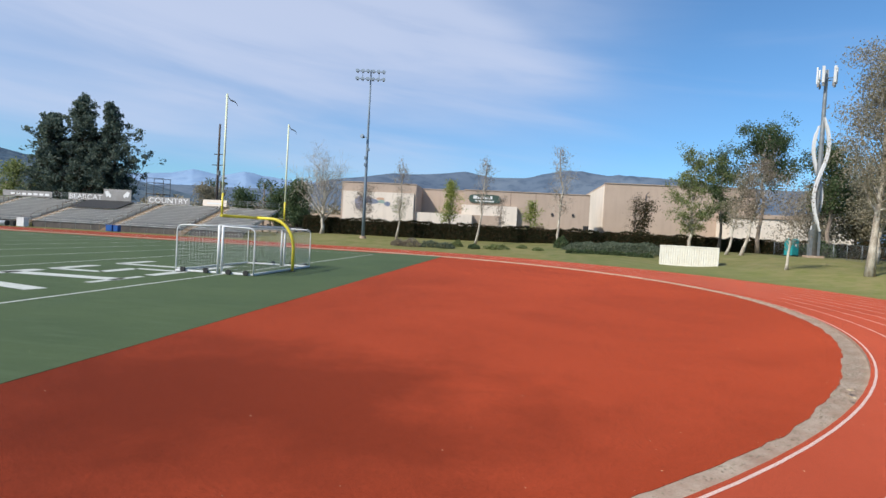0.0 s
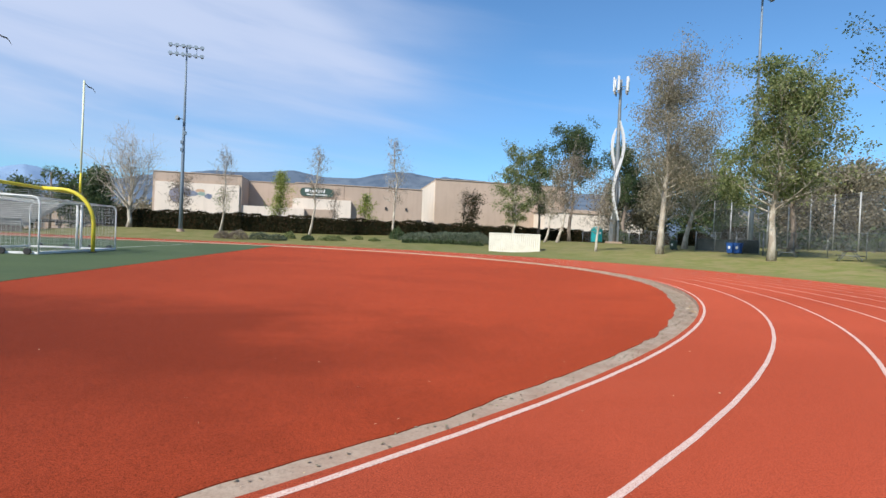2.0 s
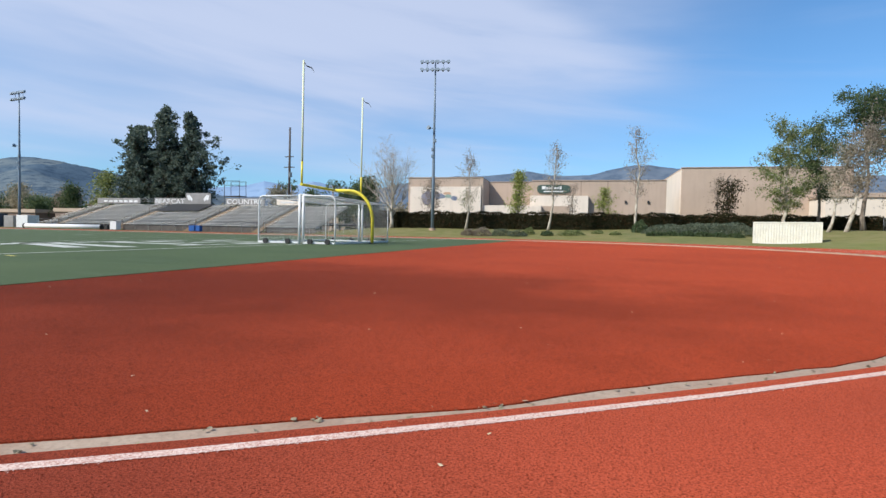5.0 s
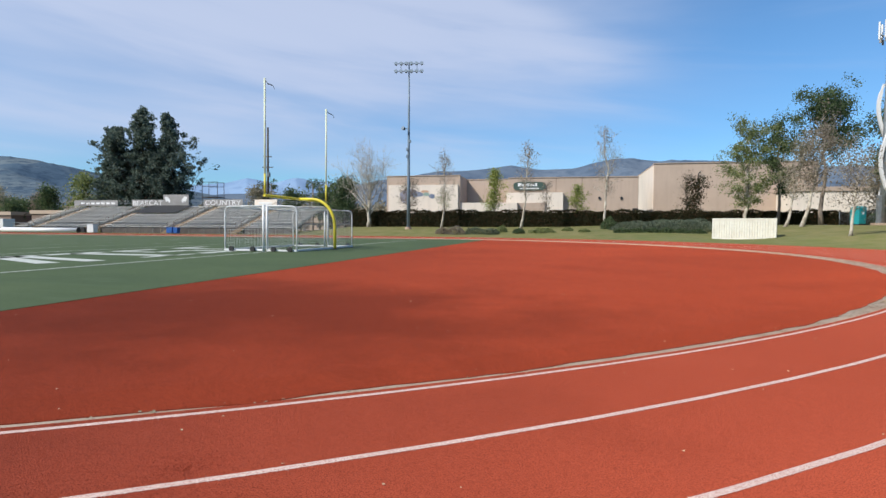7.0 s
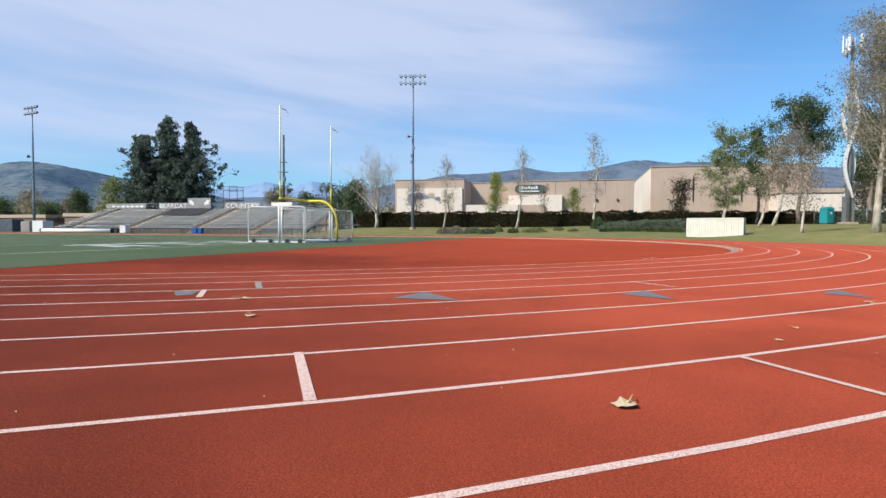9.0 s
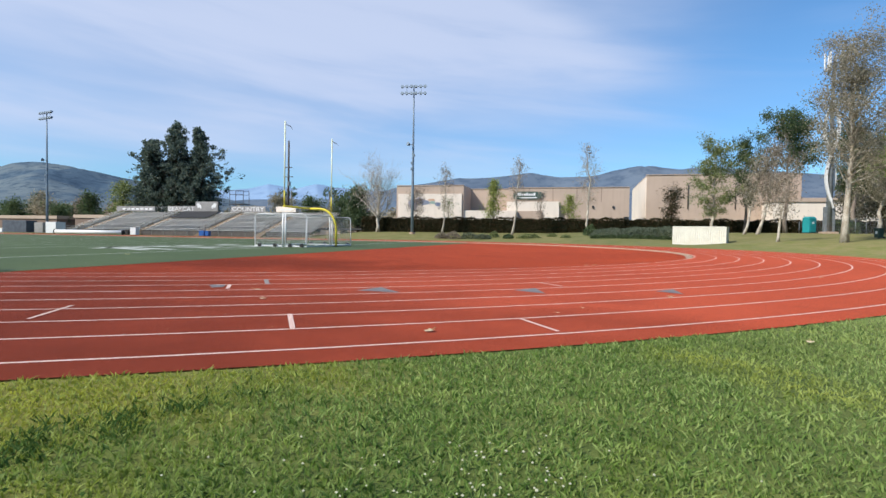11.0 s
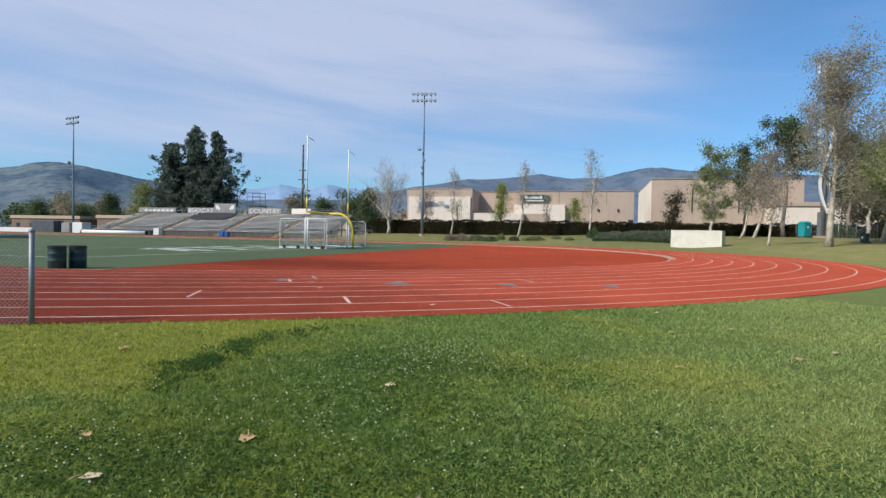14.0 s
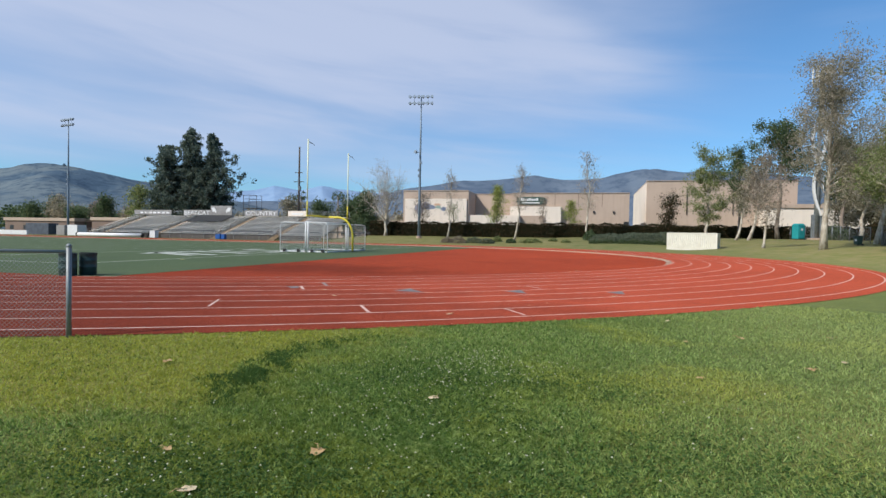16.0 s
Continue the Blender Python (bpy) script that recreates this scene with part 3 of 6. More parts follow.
# ---- markings on the turf ----
TZ = -0.039
bar("end_line", (X_END, -24.4), (X_END, 24.4), 0.13, TZ, M_TURFPAINT, turf)
bar("goal_line", (X_END - 9.14, -24.4), (X_END - 9.14, 24.4), 0.12, TZ, M_TURFPAINT, turf)
for y in (-24.4, 24.4):
    bar("side_line", (X_END, y), (X_END - 109, y), 0.13, TZ, M_TURFPAINT, turf)
for k in range(1, 20):
    bar("yard_line", (X_END - 9.14 - 4.57 * k, -24.3), (X_END - 9.14 - 4.57 * k, 24.3), 0.1, TZ, M_TURFPAINT, turf)
bar("hash_mark", (X_END + 0.7, -19.0), (X_END + 1.05, -19.1), 0.1, TZ, M_YELLOW, turf)
# big painted end zone letter strokes
for a, b, w in (((3.4, -13.15), (-2.1, -11.6), 0.75), ((-0.9, -14.3), (-2.0, -10.9), 0.6), ((2.9, -14.6), (-2.1, -12.4), 0.7),
                ((3.3, -9.1), (-1.9, -9.1), 0.85), ((-1.75, -10.6), (-1.75, -7.6), 0.7), ((3.2, -10.7), (3.2, -7.6), 0.35),
                ((3.1, -7.0), (3.1, -4.4), 0.6), ((0.6, -6.8), (0.6, -4.5), 0.6), ((-1.8, -6.9), (-1.8, -4.2), 0.6), ((3.1, -4.5), (0.6, -4.5), 0.55), ((0.6, -6.8), (-1.8, -6.8), 0.55),
                ((3.1, -2.6), (3.1, 0.2), 0.6), ((-1.8, -2.6), (-1.8, 0.2), 0.6), ((3.1, -2.5), (-1.8, -2.5), 0.6)):
    bar("letter_stroke", a, b, w, TZ, M_TURFPAINT, turf)

# ---- goals ----
def football_goal():
    x, y0, y1, zc, zt = 4.92, -4.33, 3.02, 2.86, 8.76
    g = root("football_goalpost", 7.1, -0.62, -0.044, label="yellow football goalpost with gooseneck support and tall uprights", category="goalpost")
    off = Vector((-7.1, 0.62, 0))

    def loc(*p):
        return Vector(p) + off
    b = bmesh.new()
    arc = [(7.1, -0.6, 0.0), (7.1, -0.6, 1.3)]
    for k in range(1, 9):
        a = math.pi / 2 * k / 8
        arc.append((7.1 - 1.35 * (1 - math.cos(a)), -0.62, 1.3 + 1.55 * math.sin(a)))
    arc.append((4.92, -0.64, zc))
    tube(b, [loc(*p) for p in arc], 0.085, 12)
    part("gooseneck", b, M_YELLOW, g, "bright yellow curved support pipe")
    b = bmesh.new()
    tube(b, [loc(x, y0 - 0.06, zc), loc(x, y1 + 0.06, zc)], 0.07, 10)
    part("crossbar", b, M_YELLOW, g)
    for y in (y0, y1):
        b = bmesh.new()
        tube(b, [loc(x, y, zc), loc(x + 0.02, y, zt)], 0.05, 10)
        u = part("upright", b, M_PALEYELLOW, g, "pale yellow tall upright pipe")
        b = bmesh.new()
        tube(b, [loc(x, y, zc), loc(x + 0.006, y, zc + 1.1)], 0.054, 10)
        part("lower_sleeve", b, M_YELLOW, u, "bright yellow lower length")
        b = bmesh.new()
        pts = [loc(x + 0.02 + 0.5 * s, y + 0.12 * s, zt - 0.55 * s - 0.08 * math.sin(s * 6)) for s in [k / 6 for k in range(7)]]
        for p, q in zip(pts, pts[1:]):
            f = [b.verts.new(v) for v in (p, q, q + Vector((0, 0.01, -0.06)), p + Vector((0, 0.01, -0.06)))]
            b.faces.new(f)
        part("wind_ribbon", b, M_DARKMETAL, u, "short dark wind ribbon")
    b = bmesh.new()
    bmesh.ops.create_cone(b, cap_ends=True, segments=16, radius1=0.19, radius2=0.17, depth=0.05, matrix=Matrix.Translation((0, 0, 0.025)))
    part("base_plate", b, M_BLACK, g)


football_goal()


def net_panel(bm, a, b, c, d, pitch, w=0.009):
    """A net over the four-sided patch a b c d, of thin cords."""
    a, b, c, d = (Vector(p) for p in (a, b, c, d))
    nu, nv = max(int((b - a).length / pitch), 1), max(int((d - a).length / pitch), 1)

    def at(u, v):
        return (a * (1 - u) + b * u) * (1 - v) + (d * (1 - u) + c * u) * v

    def cord(p, q):
        e = (q - p).normalized()
        s = e.orthogonal().normalized() * w / 2
        s2 = e.cross(s)
        for k in (s, s2):
            bm.faces.new([bm.verts.new(t) for t in (p - k, q - k, q + k, p + k)])
    for i in range(nu + 1):
        cord(at(i / nu, 0), at(i / nu, 1))
    for j in range(nv + 1):
        cord(at(0, j / nv), at(1, j / nv))


def soccer_goal(sign, depth, label):
    """Mouth at x = 0, net towards sign * x."""
    g = root("soccer_goal", 4.92 + 0.1 * sign, -4.32, -0.044, label=label, category="goal", group="portable soccer goals")
    W7, HT, D = 7.36, 2.36, depth * sign
    for y in (0, W7):
        b = bmesh.new()
        tube(b, [(0, y, 0), (0, y, HT)], 0.062, 10)
        part("post", b, M_WHITE, g)
        b = bmesh.new()
        r = 0.28
        pts = [(0, y, HT - 0.03), (D * 0.5, y, HT - 0.04)]
        for k in range(6):
            a = math.pi / 2 * k / 5
            pts.append((D - sign * r * (1 - math.sin(a)), y, HT - 0.05 - r * (1 - math.cos(a))))
        pts += [(D, y, 1.0), (D, y, 0.03)]
        tube(b, pts, 0.033, 8)
        part("side_frame", b, M_WHITE, g)
        b = bmesh.new()
        box(b, min(0, D), y - 0.045, 0.02, max(0, D), y + 0.045, 0.11, 0.01)
        part("base_rail", b, M_WHITE, g)
        for k in (0.25, 0.8):
            b = bmesh.new()
            bmesh.ops.create_cone(b, cap_ends=True, segments=14, radius1=0.13, radius2=0.13, depth=0.1, matrix=pose(D * k, y + (0.12 if y else -0.12), 0.13, 90))
            part("wheel", b, M_BLACK, g, "small black transport wheel")
    b = bmesh.new()
    tube(b, [(0, 0, HT), (0, W7, HT)], 0.06, 10)
    part("crossbar", b, M_WHITE, g)
    b = bmesh.new()
    tube(b, [(D - sign * 0.1, 0, HT - 0.08), (D - sign * 0.1, W7, HT - 0.08)], 0.03, 8)
    part("rear_bar", b, M_WHITE, g)
    b = bmesh.new()
    box(b, D - 0.05, 0, 0.02, D + 0.05, W7, 0.12, 0.01)
    part("rear_rail", b, M_WHITE, g)
    b = bmesh.new()
    z1 = HT - 0.06
    net_panel(b, (D, 0, 0.1), (D, W7, 0.1), (D, W7, z1), (D, 0, z1), 0.16)
    net_panel(b, (0, 0, 0.1), (D, 0, 0.1), (D, 0, z1), (0, 0, z1), 0.16)
    net_panel(b, (0, W7, 0.1), (D, W7, 0.1), (D, W7, z1), (0, W7, z1), 0.16)
    net_panel(b, (0, 0, z1 + 0.02), (D, 0, z1), (D, W7, z1), (0, W7, z1 + 0.02), 0.2)
    part("net", b, M_NET, g, "white cord goal net")


soccer_goal(-1, 2.2, "white portable soccer goal with net facing another goal")
soccer_goal(1, 1.65, "white portable soccer goal stored under the football goalpost")


# ---- floodlight masts ----
def mast(x, y, z0, z1, turn, label, mid=True):
    g = root("floodlight_mast", x, y, z0, turn, label=label, category="floodlight", group="stadium floodlights")
    H = z1 - z0
    b = bmesh.new()
    tube(b, [(0, 0, 0), (0, 0, H * 0.3), (0, 0, H * 0.7), (0, 0, H)], [0.27, 0.23, 0.16, 0.10], 12)
    part("pole", b, M_POLE, g)
    b = bmesh.new()
    bmesh.ops.create_cone(b, cap_ends=True, segments=16, radius1=0.55, radius2=0.5, depth=0.5, matrix=Matrix.Translation((0, 0, 0.1)))
    part("footing", b, M_CONC, g)
    for zz in (H - 0.25, H - 1.45):
        b = bmesh.new()
        box(b, -2.2, -0.06, zz - 0.06, 2.2, 0.06, zz + 0.06, 0.01)
        arm = part("crossarm", b, M_POLE, g)
        for k in range(6):
            b = bmesh.new()
            xx = -2.05 + k * 0.82
            m = pose(xx, -0.28, zz - 0.12, 62)
            bmesh.ops.create_cone(b, cap_ends=True, segments=14, radius1=0.16, radius2=0.30, depth=0.42, matrix=m)
            box(b, xx - 0.05, -0.2, zz - 0.05, xx + 0.05, 0.05, zz + 0.25, 0.01)
            part("lamp_head", b, M_POLE, arm)
    for s in (-1, 1):
        b = bmesh.new()
        tube(b, [(s * 1.3, 0, H - 0.25), (s * 1.3, 0, H - 1.45)], 0.035, 6)
        part("strut", b, M_POLE, g)
    if mid:
        b = bmesh.new()
        tube(b, [(0, 0, H * 0.6), (-0.55, -0.25, H * 0.6 + 0.1)], 0.05, 6)
        br = part("bracket", b, M_POLE, g)
        b = bmesh.new()
        bmesh.ops.create_cone(b, cap_ends=True, segments=14, radius1=0.18, radius2=0.36, depth=0.5, matrix=pose(-0.75, -0.4, H * 0.6 + 0.05, 70, 0, -40))
        part("lamp_head", b, M_POLE, br)
        for zz, s in ((H * 0.47, 1), (H * 0.52, -1), (H * 0.43, 1)):
            b = bmesh.new()
            box(b, -0.18 * s - 0.18, -0.3, zz, -0.18 * s + 0.18, 0.1, zz + 0.45, 0.02)
            part("junction_box", b, M_POLE, g)


mast(-4.5, 55.0, 0.95, 27.4, 8, "tall grey steel floodlight mast on the grass bank")
mast(-87.2, 55.1, gz(-87, 55), 26.1, -12, "tall grey steel floodlight mast beside the bleachers")
mast(67.0, 30.5, gz(67.0, 30.5), 34.0, 30, "tall slim floodlight mast behind the trees", False)


# ---- trees ----
def leaf_mesh(name, pts, size, material, parent, rng, flat=0.0):
    n = len(pts)
    p = np.asarray(pts)
    d = rng.normal(size=(n, 3))
    d[:, 2] *= 1 - flat
    d /= np.linalg.norm(d, axis=1)[:, None] + 1e-9
    e = rng.normal(size=(n, 3))
    e -= d * (e * d).sum(1)[:, None]
    e /= np.linalg.norm(e, axis=1)[:, None] + 1e-9
    s = size * rng.uniform(0.6, 1.35, size=(n, 1))
    v = np.stack([p - d * s, p + e * s * 0.62, p + d * s, p - e * s * 0.62], 1).reshape(-1, 3)
    me = bpy.data.meshes.new(name)
    me.from_pydata(v.tolist(), [], np.arange(4 * n).reshape(n, 4).tolist())
    me.materials.append(material)
    ob = new(name, me)
    ob.parent = parent
    return ob


def tree(name, x, y, h, r0, reach, first, limbs, leaves, size, mat_leaf, mat_bark, seed, label, lean=(0, 0), up=38, shape="oval", sigma=0.5, fork=False, twigs=4, z=None, droop=0.0):
    rng = np.random.default_rng(seed)
    zb = gz(x, y) if z is None else z
    t = root(name, x, y, zb - 0.05, label=label, category="tree")
    b = bmesh.new()
    bends = rng.normal(size=(9, 2)) * h * 0.012
    bends[0] = 0
    trunk = []
    for i in range(9):
        s = i / 8
        trunk.append(Vector((lean[0] * s + bends[i][0], lean[1] * s + bends[i][1], h * 0.95 * s)))
    tube(b, trunk, [r0 * (1.35 if i == 0 else 1) * (1 - 0.9 * i / 8) + 0.012 for i in range(9)], 8)

    def trunk_at(s):
        k = min(int(s * 8), 7)
        return trunk[k].lerp(trunk[k + 1], s * 8 - k)
    tips = []
    for k in range(limbs):
        s = first + (0.97 - first) * (k + 0.5) / limbs
        u = (s - first) / (1 - first)
        if shape == "oval":
            L = reach * (0.45 + 0.55 * math.sin(math.pi * min(u * 0.85 + 0.12, 1)))
        elif shape == "cone":
            L = reach * (1.04 - u) ** 0.7 * rng.uniform(0.45, 1.15)
        elif shape == "pine":
            L = reach * min(1.15 * (1.02 - u) ** 0.85, 0.75 + u) * rng.choice([0.5, 0.8, 1.1])
        elif shape == "vase":
            L = reach * (0.75 + 0.5 * (1 - u))
        else:
            L = reach * (1.0 - 0.55 * u)
        az = k * 2.4 + rng.uniform(-0.5, 0.5)
        el = radians(up + rng.uniform(-12, 12) + 30 * u * (shape not in ("cone", "pine")))
        d = Vector((math.cos(az) * math.cos(el), math.sin(az) * math.cos(el), math.sin(el)))
        L *= rng.uniform(0.45, 1.28)
        p0 = trunk_at(s)
        pts = [p0]
        dd = d.copy()
        for j in range(4):
            dd = (dd + Vector(rng.normal(size=3) * 0.16) + Vector((0, 0, 0.08 - droop))).normalized()
            pts.append(pts[-1] + dd * L / 4)
        rr = max(r0 * (1 - 0.9 * s) * 0.42, 0.02)
        tube(b, pts, [rr, rr * 0.75, rr * 0.5, rr * 0.3, 0.01], 5, False)
        for j in range(twigs):
            f = 0.3 + 0.7 * (j + rng.uniform(0, 1)) / twigs
            q = min(int(f * 4), 3)
            p = pts[q].lerp(pts[q + 1], f * 4 - q)
            e = (dd * 0.5 + Vector(rng.normal(size=3)) * 0.75 + Vector((0, 0, 0.25 - droop))).normalized()
            ln = L * rng.uniform(0.22, 0.42)
            mid = p + e * ln * 0.55
            end = mid + (e + Vector(rng.normal(size=3)) * 0.3).normalized() * ln * 0.5
            tube(b, [p, mid, end], [max(rr * 0.3, 0.012), 0.010, 0.005], 3, False)
            tips += [mid, end]
            for _ in range(2):
                e2 = (e + Vector(rng.normal(size=3)) * 0.7).normalized()
                t2 = mid + e2 * ln * 0.45
                tube(b, [mid, t2], [0.010, 0.004], 3, False)
                tips.append(t2)
        tips.append(pts[-1])
    tips.append(trunk[-1])
    part("trunk", b, mat_bark, t)
    if leaves:
        tp = np.array([tuple(v) for v in tips])
        tp = tp[rng.uniform(size=len(tp)) < (0.5 if shape == "pine" else 0.72)]
        weight = rng.uniform(0.2, 1.8, len(tp))
        pick = rng.choice(len(tp), leaves, p=weight / weight.sum())
        pts = tp[pick] + rng.normal(size=(leaves, 3)) * sigma * np.array([1, 1, 0.8])
        leaf_mesh("crown", pts, size, mat_leaf, t, rng)
    return t


# sparse street trees on the bank
tree("bare_tree", -13.6, 61.5, 9.8, 0.34, 6.6, 0.2, 42, 0, 0.1, M_LEAF_DRY, M_BARK_WHITE, 11, "leafless pale branching tree on the grass bank", up=44, shape="vase", twigs=16)
tree("young_tree", 0.0, 59.0, 12.4, 0.17, 2.6, 0.34, 26, 900, 0.09, M_LEAF_DRY, M_BARK_WHITE, 12, "thin nearly bare sycamore in front of the hedge", up=40, twigs=10, lean=(0.9, 0), sigma=0.3)
tree("young_tree", 13.3, 55.6, 13.2, 0.18, 2.3, 0.36, 26, 1000, 0.09, M_LEAF_DRY, M_BARK_WHITE, 13, "slim leaning white-barked tree with few leaves", up=42, twigs=10, lean=(1.2, 0.3), sigma=0.3)
tree("young_tree", 26.0, 55.3, 15.2, 0.19, 3.2, 0.32, 30, 1200, 0.09, M_LEAF_DRY, M_BARK_WHITE, 14, "tall slim white-barked tree with few leaves", up=38, twigs=10, lean=(-0.5, 0), sigma=0.3)
tree("poplar_tree", 6.4, 78.0, 11.4, 0.2, 3.3, 0.15, 34, 3400, 0.15, M_LEAF_LIME, M_BARK_GREY, 15, "fresh lime-green upright tree behind the hedge", up=55, shape="cone", sigma=0.45)
tree("poplar_tree", 22.3, 78.5, 7.8, 0.15, 3.0, 0.12, 26, 1700, 0.15, M_LEAF_LIME, M_BARK_GREY, 16, "small lime-green tree behind the hedge", up=50, shape="cone", sigma=0.4)
tree("small_tree", 16.6, 77.5, 7.6, 0.13, 1.8, 0.2, 18, 700, 0.12, M_LEAF_DRY, M_BARK_GREY, 17, "thin grey small tree before the store", up=48)
tree("small_tree", -11.5, 80.0, 8.2, 0.16, 3.4, 0.3, 22, 1500, 0.14, M_LEAF_DRY, M_BARK_DARK, 18, "round grey leafless tree before a white wall", up=35, twigs=7)
tree("small_tree", -4.0, 80.0, 6.6, 0.13, 2.2, 0.35, 18, 500, 0.13, M_LEAF_GREEN, M_BARK_DARK, 19, "small thin tree before a white wall", up=35)
tree("small_tree", 43.0, 84.0, 9.6, 0.16, 2.6, 0.3, 20, 700, 0.13, M_LEAF_DRY, M_BARK_DARK, 20, "bare brown tree before the warehouse", up=45, twigs=6)
tree("shrub_tree", 40.2, 65.0, 6.5, 0.14, 3.0, 0.15, 22, 1900, 0.14, M_LEAF_HEDGE, M_BARK_DARK, 21, "dark bushy tree in the hedge line", up=40, sigma=0.4)
# right-hand grove
tree("green_tree", 44.6, 54.2, 12.8, 0.24, 4.9, 0.14, 38, 13000, 0.11, M_LEAF_GREEN, M_BARK_WHITE, 22, "leafy green sycamore behind the storage container", up=34, sigma=0.34)
tree("green_tree", 50.6, 60.0, 14.2, 0.24, 4.3, 0.3, 32, 10000, 0.12, M_LEAF_DARK, M_BARK_GREY, 23, "dark green tree in the grove", up=36, sigma=0.34)
tree("dark_tree", 57.2, 62.0, 17.8, 0.34, 6.4, 0.56, 32, 14000, 0.14, M_LEAF_DARK, M_BARK_GREY, 24, "tall dark evergreen with a flat bushy top", up=28, sigma=0.5)
tree("dark_tree", 65.0, 58.0, 15.5, 0.36, 4.7, 0.4, 30, 12000, 0.14, M_LEAF_DARK, M_BARK_GREY, 25, "dark evergreen behind the tower", up=30, sigma=0.55)
tree("leaning_tree", 49.0, 47.3, 11.6, 0.22, 4.6, 0.34, 34, 3400, 0.12, M_LEAF_DRY, M_BARK_WHITE, 26, "leaning white-barked sycamore with thin dry foliage", lean=(2.6, 0.5), up=36, twigs=6)
tree("leaning_tree", 47.6, 48.6, 9.6, 0.18, 3.6, 0.36, 26, 2000, 0.12, M_LEAF_SYC, M_BARK_WHITE, 27, "leaning white-barked sycamore beside its twin", lean=(2.2, 0.8), up=36, twigs=5)
tree("small_sycamore", 45.5, 27.4, 6.6, 0.14, 2.8, 0.34, 28, 1900, 0.09, M_LEAF_DRY, M_BARK_WHITE, 28, "small sycamore with dry tan foliage on the bank", up=40, twigs=5, lean=(0.5, 0.4))
tree("sycamore", 49.2, 21.1, 17.8, 0.32, 6.2, 0.30, 54, 28000, 0.082, M_LEAF_SYC, M_BARK_WHITE, 29, "tall mottled white sycamore with thin olive foliage", lean=(0.2, -0.6), up=34, shape="oval", sigma=0.46, twigs=8)
tree("sycamore", 51.8, 9.6, 13.8, 0.28, 6.6, 0.27, 54, 30000, 0.10, M_LEAF_GREEN, M_BARK_WHITE, 30, "broad green leafy sycamore on the grass bank", lean=(0.3, -0.8), up=20, shape="round", sigma=0.33, twigs=7)
tree("sycamore", 50.0, -6.0, 15.0, 0.32, 5.6, 0.28, 38, 22000, 0.085, M_LEAF_DARK, M_BARK_WHITE, 31, "dark leafy sycamore reaching over the track", up=30, sigma=0.32, twigs=5)
tree("sycamore", 57.5, 29.5, 13.5, 0.28, 4.8, 0.25, 34, 14000, 0.08, M_LEAF_SYC, M_BARK_WHITE, 32, "olive sycamore beside the chain-link fence", lean=(1.6, -1.0), up=34, sigma=0.7)
tree("sycamore", 58.5, 36.0, 11.5, 0.25, 4.2, 0.3, 30, 12000, 0.10, M_LEAF_SYC, M_BARK_WHITE, 33, "leaning sycamore with yellowed foliage by the fence", lean=(1.2, -0.6), up=34, sigma=0.65)
tree("sycamore", 63.0, 20.0, 14.0, 0.28, 4.8, 0.3, 34, 9000, 0.09, M_LEAF_SYC, M_BARK_GREY, 34, "olive tree behind the ball court fence", up=34, sigma=0.7)
for i, (x, y, h) in enumerate(((96, 34, 10), (88, 38, 11), (80, 62, 12), (86, 44, 11), (92, 47, 11), (84, 58, 12), (75, 66, 12), (99, 44, 12), (94, 58, 13), (70, 60, 10), (104, 52, 13), (72, 74, 12), (78, 50, 9), (102, 38, 11))):
    tree("far_tree", x, y, h, 0.25, 4.6, 0.2, 24, 5500, 0.22, M_LEAF_SYC if i % 2 else M_LEAF_DARK, M_BARK_DARK, 40 + i, "olive-green tree beyond the sports courts", up=28, sigma=0.9, twigs=3)
# left of the goals
tree("round_tree", -24.0, 76.0, 9.0, 0.25, 4.2, 0.12, 30, 8000, 0.22, M_LEAF_DARK, M_BARK_DARK, 51, "dense round dark green tree beyond the bleachers", up=25, sigma=0.7)
for i, (x, y, h, rr) in enumerate(((-79.0, 76, 24.8, 8.6), (-72.2, 76, 28.8, 10.2), (-65.8, 77, 27.8, 8.2), (-76.0, 78, 19.5, 8.4), (-69.5, 78, 20.0, 7.0))):
    tree("cypress_tree", x, y, h, 0.45, rr, 0.05, 104, 18000, 0.26, M_LEAF_PINE, M_BARK_DARK, 54 + i, "tall dark evergreen conifer behind the bleachers", up=34, shape="pine", sigma=0.34, twigs=5)
for i, (x, y, h) in enumerate(((-88, 76, 11.5), (-83, 78, 12.5), (-116, 92, 10), (-122, 96, 9), (-133, 92, 10), (-145, 100, 9), (-100, 100, 9), (-108, 110, 9), (-55, 96, 10), (-48, 100, 9.5), (-38, 98, 9), (-32, 95, 8), (-126, 88, 7), (-119, 86, 6), (-139, 88, 7.5), (-105, 92, 7), (-98, 88, 6), (-94, 92, 7.5))):
    tree("far_tree", x, y, h, 0.25, 4.0, 0.12, 24, 4200, 0.24, (M_LEAF_SYC, M_LEAF_DARK, M_LEAF_DARK, M_LEAF_DRY)[i % 4] if i > 1 else M_LEAF_GREEN, M_BARK_DARK, 60 + i, "rounded tree in the distance past the field", up=28, sigma=0.8, twigs=3)


